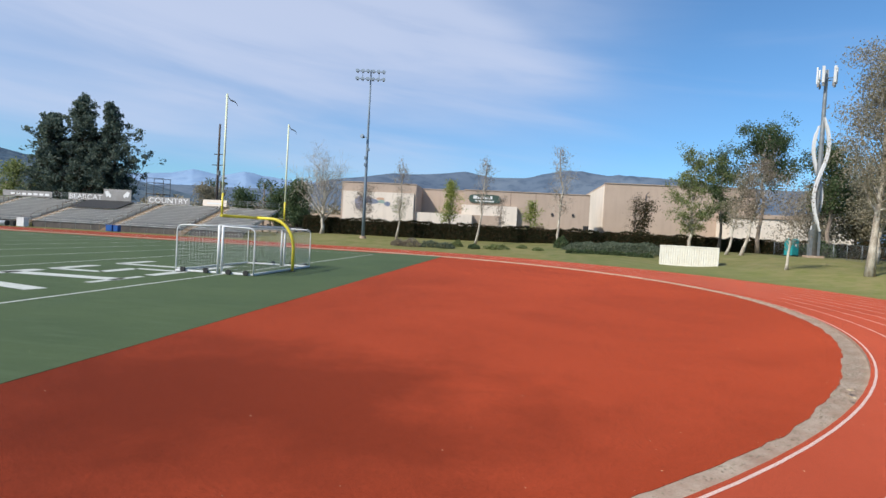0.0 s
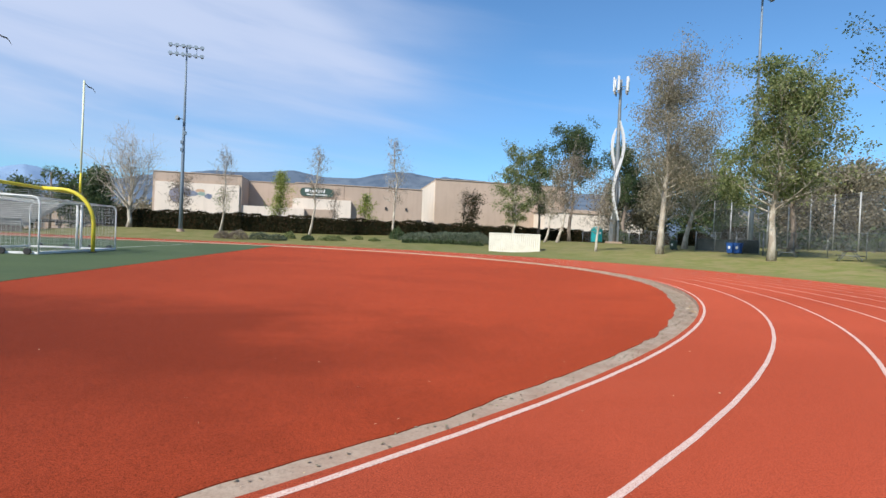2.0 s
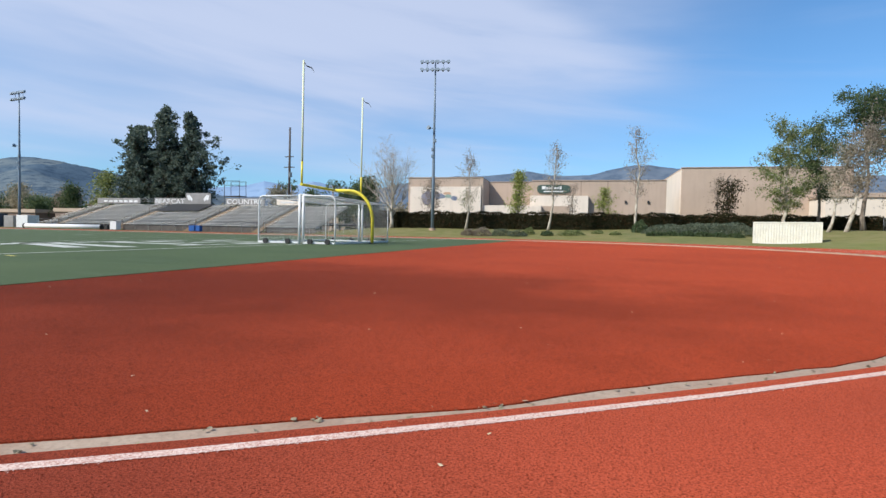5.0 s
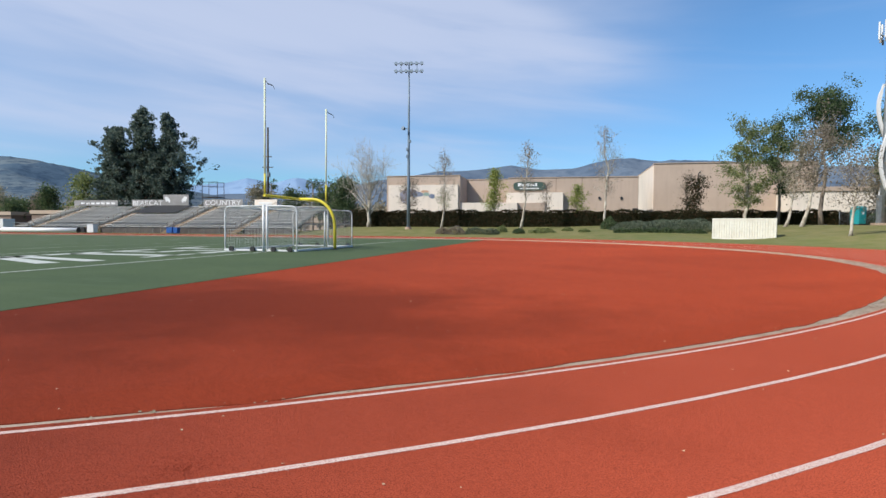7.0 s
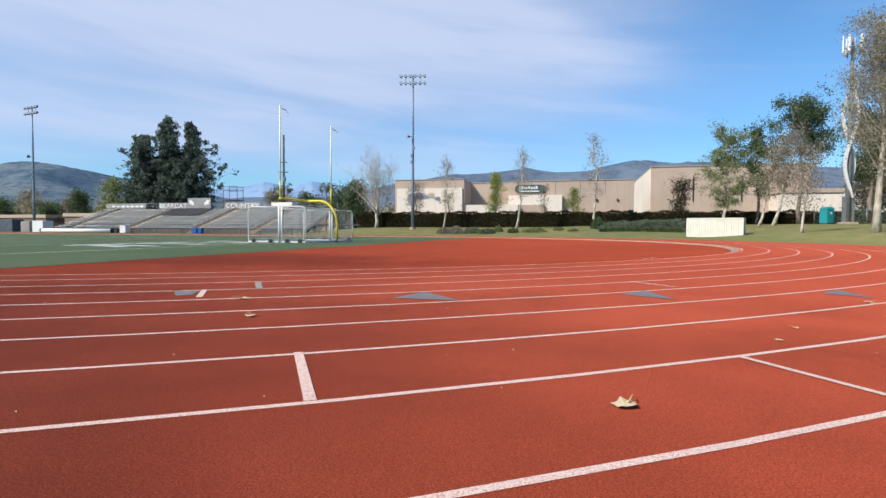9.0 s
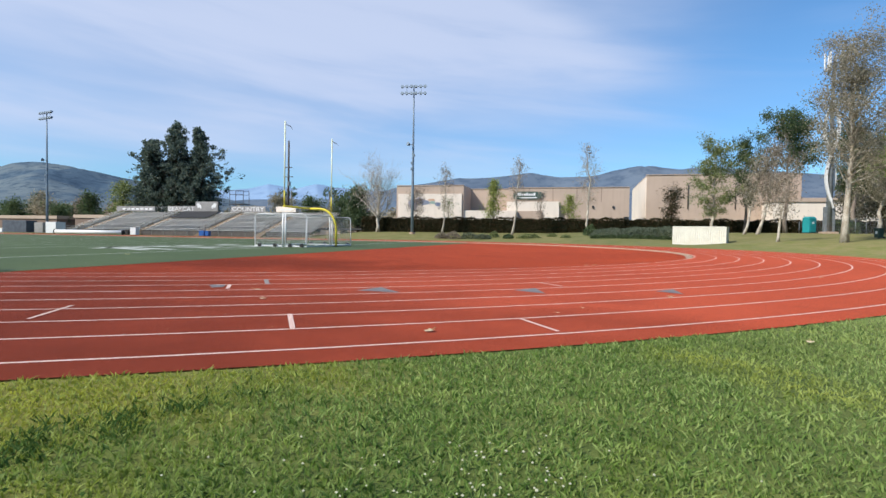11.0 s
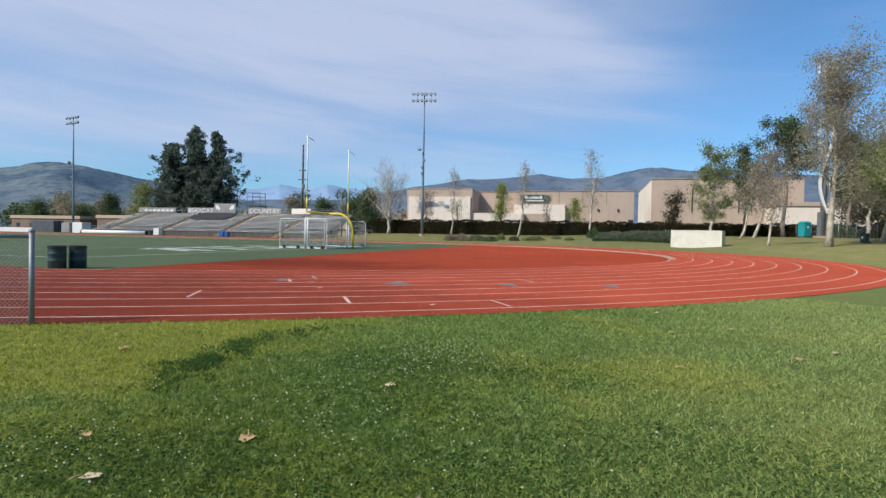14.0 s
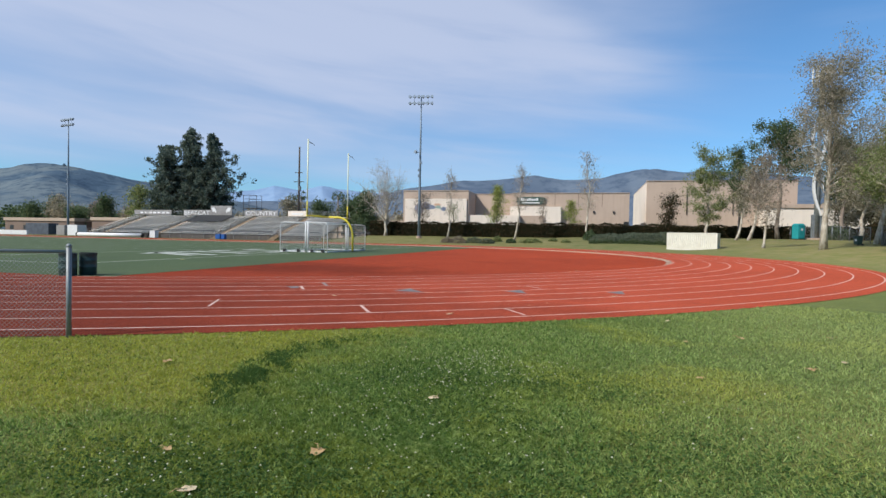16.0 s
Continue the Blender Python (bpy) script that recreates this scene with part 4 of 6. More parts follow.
def palm(x, y, h, seed):
    rng = np.random.default_rng(seed)
    t = root("palm_tree", x, y, gz(x, y), label="slim fan palm far behind the bleachers", category="palm", group="far fan palms")
    b = bmesh.new()
    tube(b, [(0, 0, 0), (0.1, 0, h * 0.5), (0, 0, h)], [0.3, 0.22, 0.2], 7)
    part("trunk", b, M_BARK_GREY, t)
    b = bmesh.new()
    for k in range(34):
        az, el = rng.uniform(0, 6.28), rng.uniform(-0.9, 1.2)
        d = Vector((math.cos(az) * math.cos(el), math.sin(az) * math.cos(el), math.sin(el)))
        s = d.orthogonal().normalized()
        p = Vector((0, 0, h))
        e = p + d * 1.3
        for q in range(6):
            a = (q - 2.5) * 0.35
            w = (d * math.cos(a) + s * math.sin(a)) * 0.9 + Vector((0, 0, -0.25))
            n = w.cross(d).normalized() * 0.05
            b.faces.new([b.verts.new(v) for v in (e - n, e + w * 0.6 - n * 2, e + w, e + n)])
        b.faces.new([b.verts.new(v) for v in (p - s * 0.03, p + s * 0.03, e + s * 0.02, e - s * 0.02)])
    part("fronds", b, M_LEAF_DARK, t)


for i, (x, y, h) in enumerate(((-62.5, 110, 12.4), (-60.6, 111, 13.2), (-47.5, 110, 13.0), (-45.5, 110, 12.6))):
    palm(x, y, h, 80 + i)


# ---- hedge and shrubs ----
def bush(name, x, y, rx, ry, h, n, size, mat, seed, label, category="bush", group=""):
    rng = np.random.default_rng(seed)
    t = root(name, x, y, gz(x, y) - 0.04, label=label, category=category, group=group)
    b = bmesh.new()
    for k in range(9):
        a = rng.uniform(0, 6.28)
        tube(b, [(0.1 * math.cos(a), 0.1 * math.sin(a), 0), (rx * 0.6 * math.cos(a), ry * 0.6 * math.sin(a), h * 0.75)], [0.03, 0.008], 4)
    part("stems", b, M_BARK_DARK, t)
    d = rng.normal(size=(n, 3))
    d[:, 2] = np.abs(d[:, 2])
    d /= np.linalg.norm(d, axis=1)[:, None]
    lump = 1 + 0.18 * np.sin(d[:, 0] * 5 + seed) * np.cos(d[:, 1] * 6 - seed)
    r = rng.uniform(0.55, 1.0, size=n) ** 0.4 * lump
    leaf_mesh("foliage", d * r[:, None] * np.array([rx, ry, h]), size, mat, t, rng)


def hedge_run(x0, x1, y, z0, h, thick, seed):
    rng = np.random.default_rng(seed)
    g = root("hedge", x0, y, z0, label="long clipped dark hedge with reddish new leaves", category="hedge")
    L = x1 - x0
    b = bmesh.new()
    box(b, 0, -thick * 0.35, 0, L, thick * 0.35, h * 0.93)
    bmesh.ops.subdivide_edges(b, edges=[e for e in b.edges if abs((e.verts[0].co - e.verts[1].co).x) > 1], cuts=40)
    for v in b.verts:
        v.co.z += 0.12 * noise.noise((v.co.x * 0.4, y, 2)) * (v.co.z > 0.5)
    part("core", b, M_LEAF_HEDGE, g)
    n = int(L * 420)
    px = rng.uniform(0, L, n)
    top = rng.uniform(0, 1, n) < 0.25
    hh = h * (1 + 0.05 * np.sin(px * 0.7) + 0.035 * np.sin(px * 2.3 + 1))
    py = np.where(top, rng.uniform(-0.5, 0.5, n) * thick, -0.45 * thick + rng.normal(size=n) * 0.1)
    pz = np.where(top, hh + rng.normal(size=n) * 0.09, rng.uniform(0, 1, n) * hh)
    leaf_mesh("foliage", np.stack([px, py, pz], 1), 0.13, M_LEAF_HEDGE, g, rng)


# dark bushes added to stand for the deep shade below the grove
for i, (x, y, rx) in enumerate(((63.5, 57, 3.2), (67.5, 52, 2.8), (70, 46, 3.4), (66.5, 41, 2.6), (72.5, 39, 3.0), (68.5, 34.5, 2.4))):
    bush("shade_fill_bush", x, y, rx, 2.0, 2.2 + 0.3 * (i % 3), 2600, 0.17, M_LEAF_HEDGE if i % 2 else M_LEAF_DARK, 180 + i, "dark shrub added as shade under the grove's trees", group="shrubs under the grove")
hedge_run(-17.5, 72.0, 63.3, 1.3, 2.75, 1.5, 91)
for i, (x, y, rx, h, mt) in enumerate(((2.6, 48.6, 1.1, 1.0, M_LEAF_DRY), (4.6, 48.2, 1.4, 1.25, M_LEAF_DRY), (7.3, 48.4, 1.5, 1.05, M_LEAF_JUNIPER), (9.7, 47.8, 1.3, 0.95, M_LEAF_JUNIPER),
                                        (11.0, 50.5, 0.8, 1.0, M_LEAF_GREEN), (13.6, 48.6, 0.9, 0.7, M_LEAF_DARK), (16.9, 48.4, 1.9, 0.75, M_LEAF_GREEN), (20.4, 50.5, 0.8, 0.5, M_LEAF_GREEN), (22.6, 48.0, 0.8, 0.45, M_LEAF_GREEN))):
    bush("low_shrub", x, y, rx, 0.8, h, 900, 0.10, mt, 100 + i, "low ragged shrub on the grass bank", group="bank shrubs")
bush("round_shrub", 26.3, 54.4, 1.15, 1.1, 1.7, 2200, 0.10, M_LEAF_DARK, 120, "clipped round dark green shrub")
for i, (x, y, rx, ry, h) in enumerate(((29.5, 49.5, 3.4, 3.2, 1.25), (33.2, 49.0, 3.6, 3.6, 1.5), (36.8, 49.5, 3.2, 3.4, 1.5))):
    bush("juniper_mound", x, y, rx, ry, h, 5200, 0.10, M_LEAF_JUNIPER, 130 + i, "spreading grey-green juniper mound on the bank", group="juniper mounds")
for i in range(6):
    bush("edge_shrub", 27.2 + i * 1.85, 45.4 + 0.1 * (i % 2), 1.1, 0.5, 0.62, 800, 0.09, M_LEAF_DARK, 140 + i, "low dark edging shrub below the juniper", group="edging shrubs")


def woods(name, x0, x1, y0, y1, h, n, size, mat, label, seed):
    """A far belt of tree crowns, too many to count."""
    rng = np.random.default_rng(seed)
    x, y = rng.uniform(x0, x1, n), rng.uniform(y0, y1, n)
    top = h * (0.72 + 0.16 * np.sin(y * 0.55 + x * 0.2) + 0.10 * np.sin(y * 1.4 + 2) + 0.06 * np.sin(x * 0.9))
    z = top * rng.uniform(0, 1, n) ** 0.7 + rng.normal(size=n) * 0.25 + 1.2
    ob = leaf_mesh(name, np.stack([x, y, z], 1), size, mat, None, rng)
    return tagged(ob, label, "woods", kind="stuff")


woods("far_woods", 106, 116, -40, 90, 10.5, 15000, 0.42, M_LEAF_SYC, "olive tree belt beyond the ball courts", 71)
woods("far_shrubs", 84, 90, -30, 70, 4.2, 9000, 0.3, M_LEAF_DARK, "dark shrubs behind the ball courts", 72)
woods("far_woods", -190, -95, 112, 120, 9.0, 12000, 0.5, M_LEAF_DARK, "dark tree belt at the foot of the hill", 73)
woods("far_woods", -95, -20, 124, 130, 8.5, 8000, 0.5, M_LEAF_SYC, "olive tree belt behind the bleachers", 74)

# ---- writing ----
def text_mesh(name, words, height, width, m, material, parent, depth=0.02):
    cu = bpy.data.curves.new(name, "FONT")
    cu.body, cu.align_x, cu.align_y, cu.extrude = words, "LEFT", "BOTTOM", depth
    tmp = new(name, cu)
    bpy.context.view_layer.update()
    me = bpy.data.meshes.new_from_object(tmp.evaluated_get(bpy.context.evaluated_depsgraph_get()))
    bpy.data.objects.remove(tmp)
    xs, ys = [v.co.x for v in me.vertices], [v.co.y for v in me.vertices]
    sx, sy = width / (max(xs) - min(xs)), height / (max(ys) - min(ys))
    x0, y0 = min(xs), min(ys)
    for v in me.vertices:
        v.co.x, v.co.y = (v.co.x - x0) * sx, (v.co.y - y0) * sy
    me.materials.clear()
    me.materials.append(material)
    return shared(name, me, parent, m)


# ---- bleachers ----
ROWS, RISE, RUN, Y_FRONT, Z_FRONT = 15, 0.262, 0.80, 47.2, 1.05
seat_cache = {}


def bleacher_section(x0, x1, label, rows=ROWS):
    g = root("bleacher_section", x0, Y_FRONT, 0, label=label, category="bleachers", group="bleacher sections")
    L = x1 - x0
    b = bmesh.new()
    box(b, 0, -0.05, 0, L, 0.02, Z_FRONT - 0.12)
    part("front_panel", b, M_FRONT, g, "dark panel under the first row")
    b = bmesh.new()
    box(b, 0, 0.42, -0.34, L, 0.46, -0.06)
    rs = part("riser", b, M_RISER, g)
    rs.location = (0, 0, Z_FRONT)
    for k in range(1, rows):
        shared("riser", rs.data, g, Matrix.Translation((0, k * RUN, Z_FRONT + k * RISE)))
    for k in range(rows):
        z = Z_FRONT + k * RISE
        key = round(L, 2)
        if key not in seat_cache:
            b = bmesh.new()
            box(b, 0, 0, 0, L, 0.27, 0.05, 0.008)
            s = part("seat_board", b, M_ALU, g)
            f = bmesh.new()
            box(f, 0, 0, 0, L, 0.42, 0.04)
            fo = part("foot_board", f, M_FOOT, g)
            seat_cache[key] = (s.data, fo.data)
            s.location = (0, k * RUN, z)
            fo.location = (0, k * RUN + 0.30, z - 0.10)
        else:
            shared("seat_board", seat_cache[key][0], g, Matrix.Translation((0, k * RUN, z)))
            shared("foot_board", seat_cache[key][1], g, Matrix.Translation((0, k * RUN + 0.30, z - 0.10)))
    # front guard rail
    n = max(int(L / 2.2), 1)
    for i in range(n + 1):
        b = bmesh.new()
        tube(b, [(L * i / n, -0.3, 0), (L * i / n, -0.3, Z_FRONT + 0.55)], 0.03, 6)
        part("rail_post", b, M_GALV, g)
    for zz in (0.55, 0.1):
        b = bmesh.new()
        tube(b, [(0, -0.3, Z_FRONT + zz), (L, -0.3, Z_FRONT + zz)], 0.025, 6)
        part("guard_rail", b, M_GALV, g)
    # rear guard
    b = bmesh.new()
    yb = rows * RUN + 0.05
    zb = Z_FRONT + rows * RISE
    for i in range(n + 1):
        tube(b, [(L * i / n, yb, zb - 2), (L * i / n, yb, zb + 1.0)], 0.03, 5)
    for zz in (0.4, 0.7, 1.0):
        tube(b, [(0, yb, zb + zz), (L, yb, zb + zz)], 0.025, 5)
    part("rear_guard", b, M_GALV, g)


def aisle(x, w=1.3):
    g = root("aisle_stairs", x, Y_FRONT, 0, label="brown worn stair aisle between bleacher sections", category="stairs", group="bleacher aisles")
    me = None
    for k in range(ROWS * 2):
        m = Matrix.Translation((0, k * RUN / 2, Z_FRONT - 0.35 + k * RISE / 2))
        if me is None:
            b = bmesh.new()
            box(b, -w / 2, 0, -0.15, w / 2, RUN / 2, 0.09, 0.01)
            s = part("step", b, M_STEP, g)
            me = s.data
            s.matrix_basis = m
        else:
            shared("step", me, g, m)
    for s in range(4):
        b = bmesh.new()
        y0, y1 = (0.4 + s * 3) * 1.0, (0.4 + s * 3) + 2.0
        za, zb = Z_FRONT + y0 / RUN * RISE, Z_FRONT + y1 / RUN * RISE
        tube(b, [(0, y0, za - 0.3), (0, y0, za + 0.75), (0, y1, zb + 0.75), (0, y1, zb - 0.3)], 0.035, 6)
        part("handrail", b, M_STEP, g)
    b = bmesh.new()
    for k in range(5):
        box(b, -w / 2, -1.7 + k * 0.32, 0.14 * k, w / 2, -1.38 + k * 0.32, 0.14 * k + 0.16)
    part("front_steps", b, M_STEP, g)
    for sx in (-w / 2, w / 2):
        b = bmesh.new()
        tube(b, [(sx, -1.7, 0), (sx, -1.7, 0.9), (sx, -0.1, 1.75), (sx, -0.1, 0.6)], 0.03, 6)
        part("front_rail", b, M_STEP, g)


AISLES = (-69.2, -56.0, -41.8, -29.6)
edges = [-73.0, *AISLES, -20.5]
for a, b_ in zip(edges, edges[1:]):
    x0 = a + (0.65 if a in AISLES else 0)
    x1 = b_ - (0.65 if b_ in AISLES else 0)
    bleacher_section(x0, x1, "weathered grey aluminium bleacher section with empty bench rows")
for x in AISLES:
    aisle(x)
# a dark sloping sheet over the upper rows
tb = bmesh.new()
box(tb, 0, 0, 0, 8.6, 4.6, 0.08, 0.02, pose(0, 0, 0, math.degrees(math.atan2(RISE, RUN))))
cover = tagged(part("dark_row_sheet", tb, M_BLACK), "dark sheet over the upper bleacher rows", "tarpaulin")
cover.matrix_world = pose(-55.2, Y_FRONT + 7.0, Z_FRONT + 7.0 / RUN * RISE + 0.12)


def banner(x0, x1, z0, z1, words, label, pale=False):
    y = Y_FRONT + ROWS * RUN - 0.15
    g = root("sign_board", x0, y, z0, label=label, category="sign", group="bleacher signs")
    b = bmesh.new()
    box(b, 0, 0, 0, x1 - x0, 0.08, z1 - z0, 0.01)
    part("board", b, M_STUCCO_PALE if pale else M_SIGNGREY, g)
    n = max(int((x1 - x0) / 2.5), 1)
    for i in range(n + 1):
        b = bmesh.new()
        xx = 0.15 + (x1 - x0 - 0.3) * i / n
        box(b, xx - 0.05, 0.085, -1.6, xx + 0.05, 0.18, z1 - z0 - 0.05)
        part("board_post", b, M_GALV, g)
    if words:
        text_mesh("lettering", words, (z1 - z0) * 0.72, (x1 - x0) * 0.92, Matrix.Translation(((x1 - x0) * 0.04, -0.03, (z1 - z0) * 0.14)) @ pose(0, 0, 0, 90), M_WHITE, g)
    return g


g = banner(-72.9, -63.0, 4.95, 6.0, "", "grey board with unreadable white lettering on the bleachers")
for i in range(7):
    tb = bmesh.new()
    box(tb, 1.6 + i * 1.15, -0.03, 0.28, 2.4 + i * 1.15, -0.002, 0.62, 0.004)
    part("lettering_bar", tb, M_WHITE, g, "pale bar")
banner(-59.8, -52.9, 4.85, 6.05, "BEARCAT", "grey board lettered BEARCAT behind the top row")
banner(-44.5, -36.6, 4.85, 6.05, "COUNTRY", "grey board lettered COUNTRY behind the top row")
g = banner(-34.2, -29.8, 4.9, 6.0, "", "pale board behind the top row", True)
tb = bmesh.new()
box(tb, 0.8, -0.03, 0.35, 3.4, -0.002, 0.62, 0.004)
part("lettering_bar", tb, M_WHITE, g, "white bar")
# taller emblem board
g = root("emblem_board", -52.6, Y_FRONT + ROWS * RUN - 0.6, 4.2, label="tall grey board with two pale emblem shapes", category="sign")
tb = bmesh.new()
box(tb, 0, 0, 0, 5.3, 0.12, 2.75, 0.02)
part("board", tb, M_SIGNGREY, g)
for sx, mir in ((0.75, 1), (4.55, -1)):
    tb = bmesh.new()
    f = [tb.verts.new((sx + mir * px, -0.02, pz)) for px, pz in ((-0.5, 2.3), (0.1, 2.45), (0.75, 1.7), (0.55, 1.2), (0.2, 1.6), (-0.15, 1.35))]
    tb.faces.new(f if mir > 0 else f[::-1])
    part("emblem_shape", tb, M_WHITE, g, "pale flame-like shape")
for sx in (0.3, 5.0):
    tb = bmesh.new()
    box(tb, sx - 0.07, 0.125, -3.0, sx + 0.07, 0.26, 2.6)
    part("board_post", tb, M_GALV, g)
# camera scaffold behind it
g = root("press_scaffold", -46.2, 61.0, 0, label="open dark steel filming scaffold behind the bleachers", category="scaffold")
for sx in (0, 3.2):
    for sy in (0, 2.0):
        tb = bmesh.new()
        tube(tb, [(sx, sy, 0), (sx, sy, 9.4)], 0.06, 6)
        part("leg", tb, M_DARKMETAL, g)
for zz in (5.6, 8.6, 9.4):
    for sy in (0, 2.0):
        tb = bmesh.new()
        tube(tb, [(0, sy, zz), (3.2, sy, zz)], 0.045, 6)
        part("rail", tb, M_DARKMETAL, g)
tb = bmesh.new()
box(tb, -0.1, -0.1, 6.55, 3.3, 2.1, 6.65)
part("deck", tb, M_WOOD, g)

# ---- along the far straight ----
g = root("tarp_roll", -71.0, 43.3, 0.0, label="long white rolled field cover lying by the track", category="roll")
tb = bmesh.new()
tube(tb, [(0, 0, 0.42), (7, 0.03, 0.4), (15.2, 0, 0.42)], 0.38, 14)
part("roll", tb, M_WHITE, g)
for xx in (-0.2, 15.3):
    tb = bmesh.new()
    bmesh.ops.create_cone(tb, cap_ends=True, segments=16, radius1=0.42, radius2=0.42, depth=0.12, matrix=pose(xx, 0, 0.42, 0, 90))
    part("end_wheel", tb, M_BLACK, g)


def crate(x, y, z, w, d, h, mat, label, lid=True):
    t = root("equipment_box", x, y, z, label=label, category="box")
    b = bmesh.new()
    box(b, -w / 2, -d / 2, 0.08, w / 2, d / 2, h, 0.03)
    part("body", b, mat, t)
    if lid:
        b = bmesh.new()
        box(b, -w / 2 - 0.03, -d / 2 - 0.03, h, w / 2 + 0.03, d / 2 + 0.03, h + 0.07, 0.02)
        part("lid", b, mat, t)
    for sx in (-1, 1):
        b = bmesh.new()
        bmesh.ops.create_cone(b, cap_ends=True, segments=10, radius1=0.08, radius2=0.08, depth=0.06, matrix=pose(sx * w * 0.38, 0, 0.08, 90))
        part("wheel", b, M_BLACK, t)


crate(-53.2, 43.4, 0, 1.2, 0.9, 1.35, M_WHITE, "white equipment box standing by the track")
crate(-54.4, 43.0, 0, 0.55, 0.5, 0.75, M_BLACK, "small black box beside a white box")
crate(-40.4, 45.2, 0, 1.0, 0.7, 0.95, M_BLUE, "blue plastic box before the bleachers")
crate(-39.3, 45.2, 0, 0.7, 0.7, 0.9, M_BLUE, "blue plastic bin before the bleachers")
crate(-79.5, 50.5, gz(-79, 50), 2.6, 2.2, 2.3, M_WHITE, "white utility shed beside the floodlight mast", False)
crate(-84.0, 51.5, gz(-84, 51), 2.2, 2.0, 2.2, M_SIGNGREY, "grey utility shed beside the floodlight mast", False)
crate(-91.5, 52.5, gz(-91, 52), 6.5, 2.4, 2.6, M_SHEDBLUE, "slate-blue shed with a low roof beyond the track", False)
g = root("barrier_wall", -96.0, 43.2, 0, label="low white padded barrier along the far straight", category="barrier")
for i in range(6):
    tb = bmesh.new()
    box(tb, i * 2.0, 0, 0.05, i * 2.0 + 1.96, 0.3, 0.95, 0.04)
    part("panel", tb, M_WHITE, g)


# ---- distant low buildings ----
def low_building(name, x, y, w, d, h, mat, label, roof=True, windows=0):
    t = root(name, x, y, gz(x, y), label=label, category="building")
    b = bmesh.new()
    box(b, 0, 0, -0.2, w, d, h)
    part("wall", b, mat, t)
    if roof:
        b = bmesh.new()
        box(b, -0.3, -0.3, h + 0.003, w + 0.3, d + 0.3, h + 0.9, 0.03)
        part("roof", b, M_STUCCO, t)
    for i in range(windows):
        b = bmesh.new()
        xx = w * (i + 0.5) / windows
        box(b, xx - 0.7, -0.06, 1.0, xx + 0.7, 0.01, 2.3, 0.02)
        part("window", b, M_DARKMETAL, t)


low_building("far_house", -142, 82, 26, 12, 3.6, M_STUCCO_DARK, "low brown building with a tan roof edge", True, 5)
low_building("far_house", -112, 84, 24, 10, 4.0, M_STUCCO_DARK, "low shaded building with a tan roof edge", True, 4)
low_building("far_house", -58, 118, 40, 14, 5.0, M_STUCCO, "long low tan building behind the bleachers", True, 7)
low_building("white_house", 66, 98, 26, 18, 7.4, M_STUCCO_PALE, "white commercial building behind the grove", True, 6)


